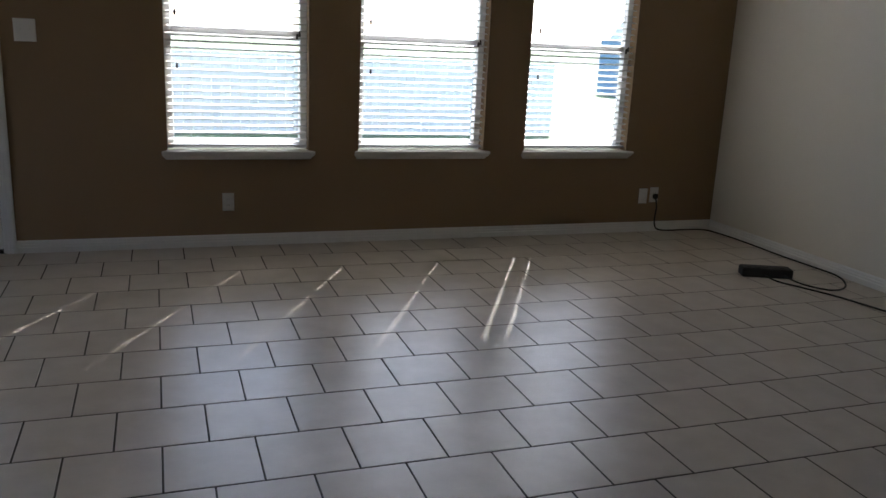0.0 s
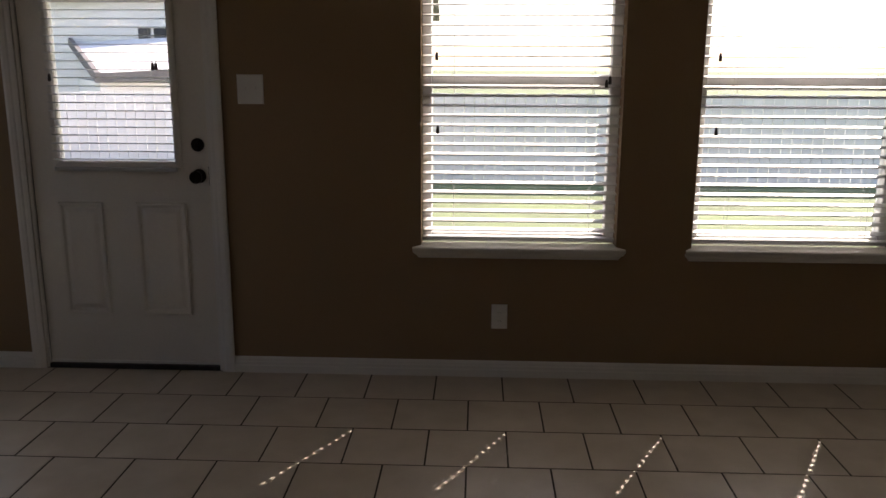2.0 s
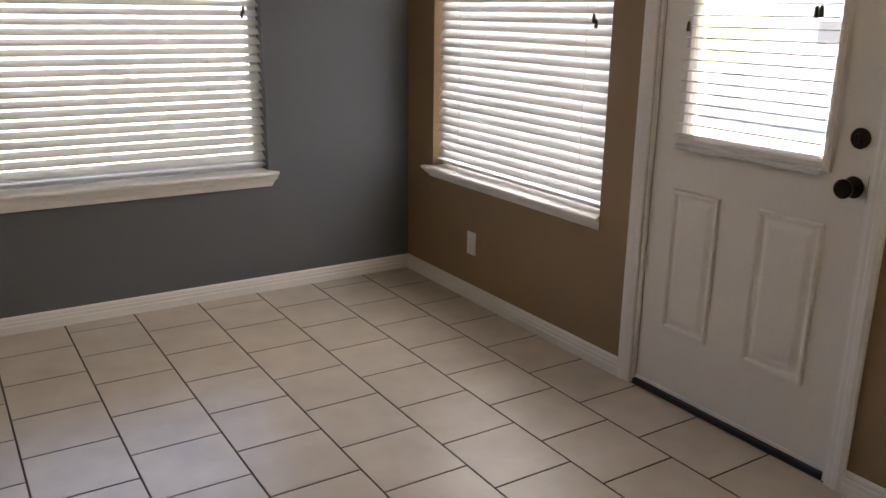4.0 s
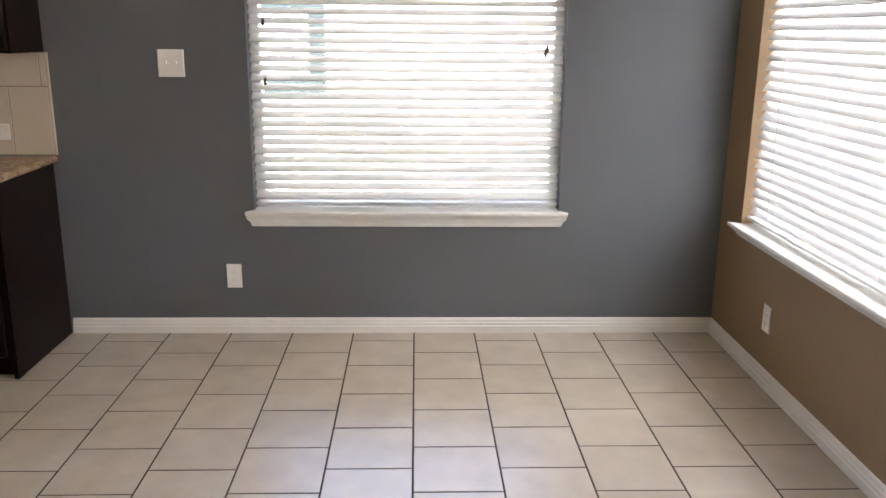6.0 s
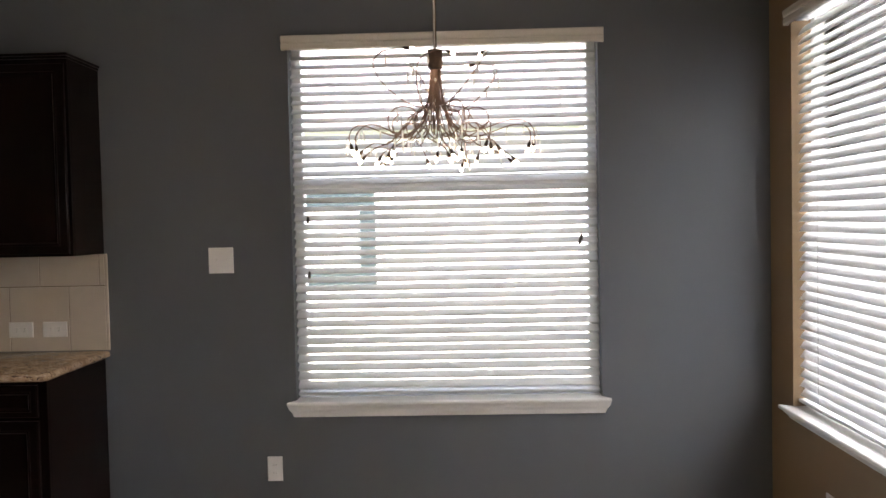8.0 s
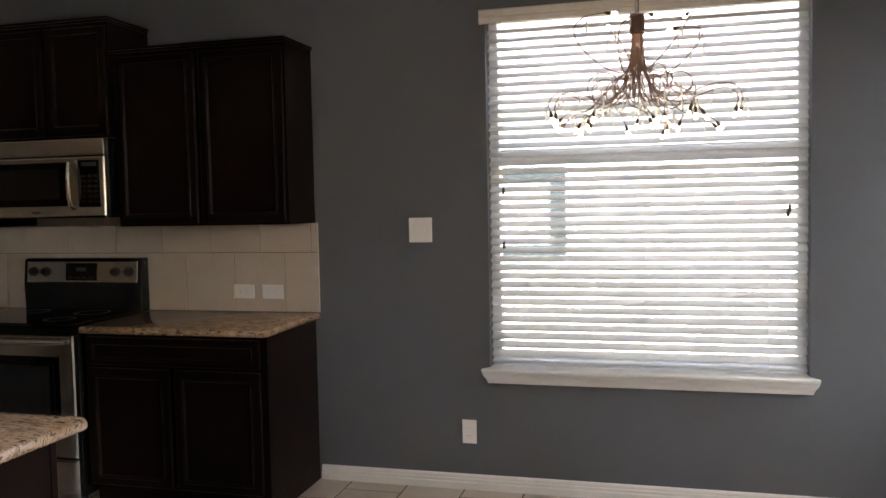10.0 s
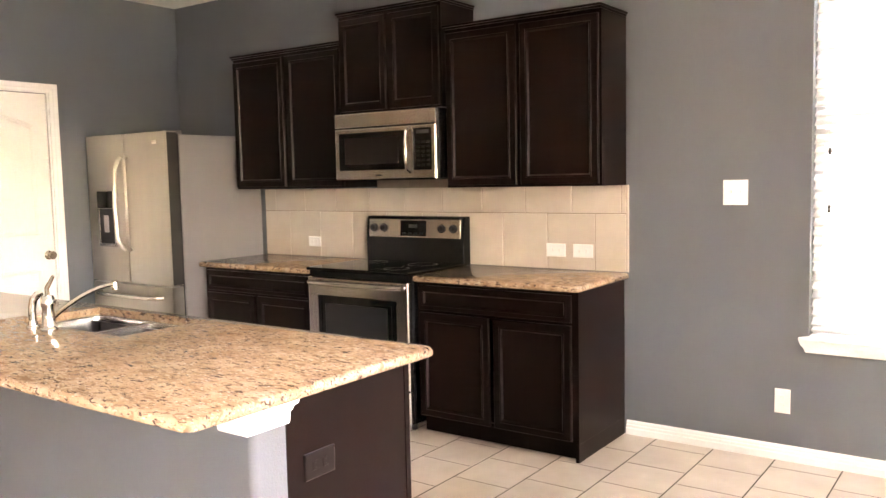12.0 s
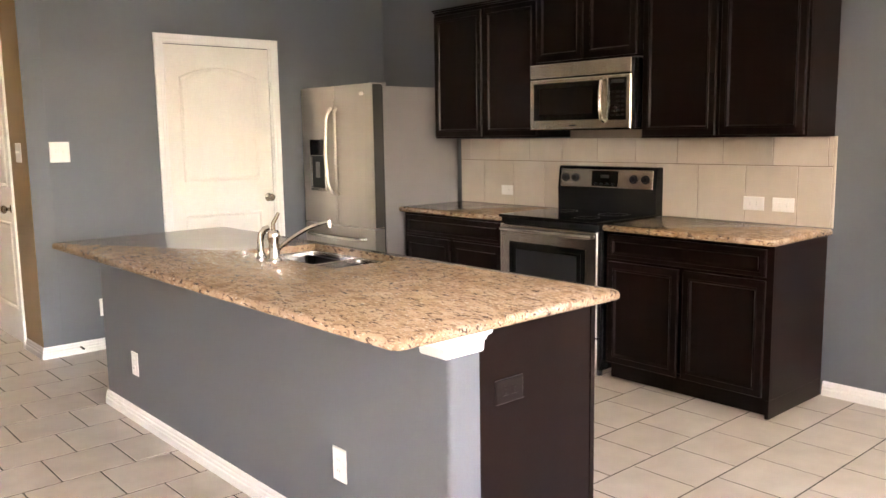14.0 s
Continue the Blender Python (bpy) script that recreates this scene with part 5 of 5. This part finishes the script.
        for f in (0.62, 0.72, 0.82, 0.92):
            if rng.random() < 0.62:
                k = int(m * f)
                side = Vector((rng.uniform(-1, 1), rng.uniform(-1, 1), rng.uniform(-0.2, 0.4))).normalized()
                p2 = pts[k] + side * rng.uniform(0.010, 0.024)
                part("twig", tube([pts[k], (pts[k] + p2) / 2 + Vector((0, 0, 0.005)), p2], 0.0013, 4), COPPERY, br)
                drop(p2, br, rng.uniform(0.020, 0.042))
    for i in range(16):
        a = i * 2.4
        r = 0.014 + 0.018 * (i % 4) / 3
        p = Vector((cx + r * math.cos(a), cy + r * math.sin(a), 1.95 - 0.0145 * i))
        part("crystal_bead", lathe(p, (0, 0, -1), [(0, 0.001), (0.004, 0.0045), (0.009, 0.0045), (0.013, 0.001)], 7), CRYSTAL, t, "", True)


chandelier()


# ---- loose things in the living room ----
def power_strip():
    t = thing("power_strip", (7.24, -1.31, 0.0), "black power box lying on the tiled floor", "power strip")
    m = pose(7.24, -1.31, 0, 0, 0, -22)
    bm = boxes((-0.16, -0.055, 0.0005, 0.16, 0.055, 0.062), bevel=0.012, seg=2)
    bmesh.ops.transform(bm, matrix=m, verts=bm.verts)
    body = part("housing", bm, RUBBER, t)
    for k in range(5):
        bm = boxes((-0.13 + k * 0.052, -0.028, 0.0615, -0.095 + k * 0.052, 0.028, 0.066), bevel=0.002)
        bmesh.ops.transform(bm, matrix=m, verts=bm.verts)
        part("socket", bm, SLOT, body)
    w = thing("power_cable", (7.3, -0.6, 0.0), "thin black cable running along the baseboard", "cable")
    r = 0.006
    pts = [(7.215, -0.03, 0.27), (7.222, -0.045, 0.20), (7.225, -0.03, 0.10), (7.245, -0.028, 0.03), (7.32, -0.03, 0.008), (7.5, -0.032, 0.0075), (7.66, -0.05, 0.0075), (7.715, -0.16, 0.0075), (7.735, -0.5, 0.0075), (7.725, -0.9, 0.0075), (7.735, -1.20, 0.0075), (7.73, -1.42, 0.0075), (7.62, -1.60, 0.0075), (7.50, -1.68, 0.0075), (7.40, -1.66, 0.0075), (7.33, -1.52, 0.010), (7.31, -1.36, 0.03)]
    part("cord", tube(smooth_path(pts, 5), r, 8), RUBBER, w, "", True)
    part("plug", boxes((7.198, -0.040, 0.262, 7.232, -0.008, 0.300), bevel=0.005), RUBBER, w)
    v = thing("loose_cable", (7.4, -1.9, 0.0), "thin black cable trailing over the tiles", "cable")
    pts = [(7.20, -1.36, 0.02), (7.22, -1.46, 0.0075), (7.28, -1.60, 0.0075), (7.36, -1.80, 0.0075), (7.44, -2.15, 0.0075), (7.60, -2.9, 0.0075), (7.68, -3.6, 0.0075)]
    part("cord", tube(smooth_path(pts, 5), r, 8), RUBBER, v, "", True)


power_strip()


def door_stop():
    t = thing("door_stop", (2.62, YS, 0.045), "small dark spring door stop on the baseboard", "door stop")
    pts = [(2.62 + 0.006 * math.cos(k * 1.2), YS + 0.014 + 0.055 * k / 40, 0.045 + 0.006 * math.sin(k * 1.2)) for k in range(41)]
    part("spring", tube(pts, 0.0016, 5), SATIN, t, "", True)
    part("tip", lathe((2.62, YS + 0.069, 0.045), (0, 1, 0), [(0, 0.007), (0.012, 0.007), (0.015, 0.004)], 10), RUBBER, t)


door_stop()


# ---- outside ----
solid("ground", boxes((-400, -400, -0.40, 400, 400, -0.25)), GRASS, "green mown lawn round the house", "ground", "structure")
solid("house_slab", boxes((-0.30, -9.45, -0.2495, XE + 0.30, 0.30, -0.0205)), CONCRETE, "concrete foundation slab of the house", "foundation", "structure")
solid("pavement", boxes((-4.4, 0.3005, -0.2495, 2.9, 8.4, -0.06)), CONCRETE, "pale concrete patio reaching to the back fence", "patio", "structure")


# unseen roof, added to keep the sun off the back door and window 4
def patio_cover():
    t = thing("patio_cover", (1.2, 1.6, 0.0), "flat covered patio roof outside the back door", "patio cover", "", "structure")
    part("roof_deck", boxes((-1.0, 0.1605, 2.78, 3.72, 3.3, 2.92)), SIDING, t)
    part("fascia", boxes((-1.0, 3.3005, 2.72, 3.72, 3.34, 2.95)), TRIM, t)
    for x in (-0.85,):
        part("post", boxes((x - 0.07, 3.12, -0.2495, x + 0.07, 3.26, 2.7795), bevel=0.005), TRIM, t)


patio_cover()


def board_fence(start, end, label, top=1.45):
    """A run of upright boards with two rails."""
    s, e = Vector(start), Vector(end)
    d = (e - s)
    n = int(d.length / 0.148)
    t = thing("board_fence", (s.x, s.y, -0.25), label, "fence")
    yaw = math.atan2(d.y, d.x)
    bm = boxes((0.0, -0.009, 0.0, 0.140, 0.009, 1.0))
    for v in bm.verts:
        if v.co.z > 0.5 and (v.co.x < 0.01 or v.co.x > 0.13):
            v.co.z -= 0.02
    me = mesh_of("board", bm, FENCE)
    for i in range(n):
        ob = new("board", me)
        ob.parent = t
        p = d * (i / n)
        ob.location = (p.x, p.y, 0.002)
        ob.rotation_euler = (0, 0, yaw)
        ob.scale = (1, 1, top + 0.25 + random.uniform(-0.012, 0.012))
    for z in (0.35, top - 0.15):
        rail = boxes((0, 0.010, z, d.length, 0.048, z + 0.085))
        bmesh.ops.transform(rail, matrix=Matrix.Rotation(yaw, 4, "Z"), verts=rail.verts)
        me2 = mesh_of("rail", rail, FENCE)
        ob = new("rail", me2)
        ob.parent = t
    return t


board_fence((-4.5, 8.5, 0), (10.5, 8.5, 0), "weathered cedar board fence across the back yard", 1.08)
board_fence((-4.5, -8.0, 0), (-4.5, 8.5, 0), "weathered cedar board fence along the side yard", 0.75)


def neighbour(name, x0, y0, x1, y1, ridge_along, label, wins, wall_h=2.9, ridge=5.2, wall_mat=None):
    t = thing(name, ((x0 + x1) / 2, (y0 + y1) / 2, -0.25), label, "house")
    part("wall", boxes((x0, y0, -0.249, x1, y1, wall_h)), wall_mat or SIDING, t)
    o = 0.4
    bm = bmesh.new()
    if ridge_along == "x":
        ym = (y0 + y1) / 2
        pr = [(y0 - o, wall_h - 0.05), (ym, ridge), (y1 + o, wall_h - 0.05), (y1 + o, wall_h + 0.12), (ym, ridge + 0.18), (y0 - o, wall_h + 0.12)]
        ends = [[bm.verts.new((x, y, z)) for y, z in pr] for x in (x0 - o, x1 + o)]
    else:
        xm = (x0 + x1) / 2
        pr = [(x0 - o, wall_h - 0.05), (xm, ridge), (x1 + o, wall_h - 0.05), (x1 + o, wall_h + 0.12), (xm, ridge + 0.18), (x0 - o, wall_h + 0.12)]
        ends = [[bm.verts.new((x, y, z)) for x, z in pr] for y in (y0 - o, y1 + o)]
    for k in range(6):
        bm.faces.new((ends[0][k], ends[0][(k + 1) % 6], ends[1][(k + 1) % 6], ends[1][k]))
    bm.faces.new(ends[0])
    bm.faces.new(list(reversed(ends[1])))
    part("roof", bm, SHINGLE, t)
    gb = bmesh.new()
    if ridge_along == "x":
        for x in (x0, x1):
            gb.faces.new([gb.verts.new(p) for p in ((x, y0, wall_h), (x, y1, wall_h), (x, (y0 + y1) / 2, ridge))])
    else:
        for y in (y0, y1):
            gb.faces.new([gb.verts.new(p) for p in ((x0, y, wall_h), (x1, y, wall_h), ((x0 + x1) / 2, y, ridge))])
    part("gable", gb, wall_mat or SIDING, t)
    for face, u0, z0, u1, z1 in wins:
        if face == "south" and u1 - u0 > 1:
            w = part("window", boxes((u0, y0 - 0.02, z0, u1, y0 - 0.001, z1)), SHADEGLASS, t, "wide shaded window")
            fr = boxes((u0 - 0.08, y0 - 0.06, z1, u1 + 0.08, y0 - 0.001, z1 + 0.10), (u0 - 0.08, y0 - 0.05, z0 - 0.08, u1 + 0.08, y0 - 0.001, z0))
        elif face == "south":
            w = part("window", boxes((u0, y0 - 0.02, z0, u1, y0 - 0.001, z1)), DARKWIN, t)
            fr = boxes((u0 - 0.06, y0 - 0.04, z0 - 0.06, u0, y0 - 0.001, z1 + 0.06), (u1, y0 - 0.04, z0 - 0.06, u1 + 0.06, y0 - 0.001, z1 + 0.06), (u0, y0 - 0.04, z0 - 0.06, u1, y0 - 0.001, z0), (u0, y0 - 0.04, z1, u1, y0 - 0.001, z1 + 0.06), ((u0 + u1) / 2 - 0.03, y0 - 0.035, z0, (u0 + u1) / 2 + 0.03, y0 - 0.0205, z1), (u0, y0 - 0.035, (z0 + z1) / 2 - 0.03, (u0 + u1) / 2 - 0.03, y0 - 0.0205, (z0 + z1) / 2 + 0.03), ((u0 + u1) / 2 + 0.03, y0 - 0.035, (z0 + z1) / 2 - 0.03, u1, y0 - 0.0205, (z0 + z1) / 2 + 0.03))
        else:
            w = part("window", boxes((x1 + 0.001, u0, z0, x1 + 0.02, u1, z1)), PALEGLASS, t)
            g = 0.24
            fr = boxes((x1 + 0.001, u0 - g, z0 - g, x1 + 0.04, u0, z1 + g), (x1 + 0.001, u1, z0 - g, x1 + 0.04, u1 + g, z1 + g), (x1 + 0.001, u0, z0 - g, x1 + 0.04, u1, z0), (x1 + 0.001, u0, z1, x1 + 0.04, u1, z1 + g))
        part("frame", fr, TRIM if face == "south" else TEAL, w)
    return t


neighbour("neighbour_house", -9.0, 15.0, 2.2, 23.0, "x", "pale neighbouring house behind the back fence", [("south", -3.75, 1.55, -3.1, 2.25), ("south", -7.7, 0.75, -6.0, 1.32)])
neighbour("neighbour_house", -17.0, -10.0, -8.5, 3.0, "y", "pale neighbouring house beyond the side fence", [("east", -3.90, 0.79, -3.09, 1.74)])


def low_roof():
    """A low building behind the fence with a dark rake and gutter."""
    t = thing("garden_shed", (-2.0, 12.0, -0.25), "low shed with pale roof and dark gutter behind the fence", "shed")
    a, b = Vector((-2.40, 10.0, 1.20)), Vector((0.9, 9.6, 1.36))
    back = Vector((-2.88, 5.0, 0.72))

    def slab(pts, thick):
        bm = bmesh.new()
        lo = [bm.verts.new(p) for p in pts]
        hi = [bm.verts.new(p + Vector((0, 0, thick))) for p in pts]
        for k in range(4):
            bm.faces.new((lo[k], lo[(k + 1) % 4], hi[(k + 1) % 4], hi[k]))
        bm.faces.new(hi)
        bm.faces.new(list(reversed(lo)))
        return bm

    part("roof", slab([a, b, b + back * 0.92, a + back * 0.92], 0.06), SIDING, t)
    out = Vector((-0.05, -0.09, -0.05))
    part("gutter", slab([a + out, b + out, b + Vector((0, -0.003, -0.05)), a + Vector((0, -0.003, -0.05))], 0.16), SHINGLE, t)
    part("rake_board", slab([a + Vector((-0.10, 0, -0.05)), a + Vector((-0.004, 0, -0.05)), a + back + Vector((-0.004, 0, -0.05)), a + back + Vector((-0.10, 0, -0.05))], 0.17), SHINGLE, t)
    part("wall", slab([Vector((p.x, p.y, -0.249)) for p in (a + back * 0.05, b + back * 0.05 + Vector((-0.3, 0, 0)), b + back * 0.85 + Vector((-0.3, 0, 0)), a + back * 0.85)], 1.40), SIDING, t)


low_roof()
side = thing("side_building", (21.4, 19.5, -0.25), "blue sided building in shade beyond the yard", "building")
# wall colour carries the blue of its shade
part("wall", boxes((19.0, 17.0, -0.249, 24.0, 22.0, 1.7)), BLUEWALL, side)
bm = bmesh.new()
lo = [bm.verts.new(p) for p in ((19.4, 16.8, 1.701), (24.2, 16.8, 1.701), (24.2, 22.2, 1.701), (19.4, 22.2, 1.701))]
hi = [bm.verts.new(p) for p in ((20.9, 17.8, 4.4), (23.2, 17.8, 4.4), (23.2, 21.2, 4.4), (20.9, 21.2, 4.4))]
for k in range(4):
    bm.faces.new((lo[k], lo[(k + 1) % 4], hi[(k + 1) % 4], hi[k]))
bm.faces.new(hi)
bm.faces.new(lo[::-1])
part("roof", bm, BLUEROOF, side, "blue-grey hipped roof")


# ---- floor: tiles in running bond on a grout bed ----
PITCH_X, PITCH, GAP = 0.3095, 0.3075, 0.0070
floor = solid("floor", boxes((-0.005, -9.205, -0.02, XE + 0.005, 0.155, -0.0014)), GROUT, "beige ceramic tile floor laid in running bond", "floor", "structure")


def tile_shape(bm, x0, x1, y0, y1, tilt=0.0):
    e = 0.001
    lo = [bm.verts.new(p) for p in ((x0, y0, -0.008), (x1, y0, -0.008), (x1, y1, -0.008), (x0, y1, -0.008))]
    md = [bm.verts.new(p) for p in ((x0, y0, -0.0008), (x1, y0, -0.0008), (x1, y1, -0.0008), (x0, y1, -0.0008))]
    hi = [bm.verts.new(p) for p in ((x0 + e, y0 + e, 0.0), (x1 - e, y0 + e, 0.0), (x1 - e, y1 - e, 0.0), (x0 + e, y1 - e, 0.0))]
    for a, b in ((lo, md), (md, hi)):
        for k in range(4):
            bm.faces.new((a[k], a[(k + 1) % 4], b[(k + 1) % 4], b[k]))
    bm.faces.new(hi)


half_x, half = (PITCH_X - GAP) / 2, (PITCH - GAP) / 2
one = bmesh.new()
tile_shape(one, -half_x, half_x, -half, half)
TILE_MESH = mesh_of("tile", one, TILE)
rest = bmesh.new()
count = 0
for r in range(0, 31):
    y_hi = 0.006 - PITCH * r
    y_lo = y_hi - PITCH
    start = 3.842 if r % 2 == 1 else 3.842 - PITCH_X / 2
    for c in range(-14, 15):
        x_lo = start + PITCH_X * c
        x_hi = x_lo + PITCH_X
        a, b = max(x_lo, 0.0), min(x_hi, XE)
        if b - a < 0.02 or y_lo < -9.3:
            continue
        whole = b - a > PITCH_X - 1e-6 and y_hi < 0.003
        xm, ym = (a + b) / 2, (y_lo + y_hi) / 2
        if whole and count < 300 and ((xm < 5.3 and ym > -4.1) or (3.0 < xm < 4.6 and ym > -6.2)) and not (xm < 0.6 and ym < -3.3):
            ob = new("tile", TILE_MESH)
            ob.parent = floor
            ob.location = (xm, ym, 0.0)
            ob.rotation_euler = (radians(random.uniform(-0.12, 0.12)), radians(random.uniform(-0.12, 0.12)), 0)
            count += 1
        else:
            tile_shape(rest, a + GAP / 2, b - GAP / 2, max(y_lo, -9.2) + GAP / 2, min(y_hi, 0.0) - GAP / 2)
tagged(part("tile", rest, TILE, floor), kind="stuff")
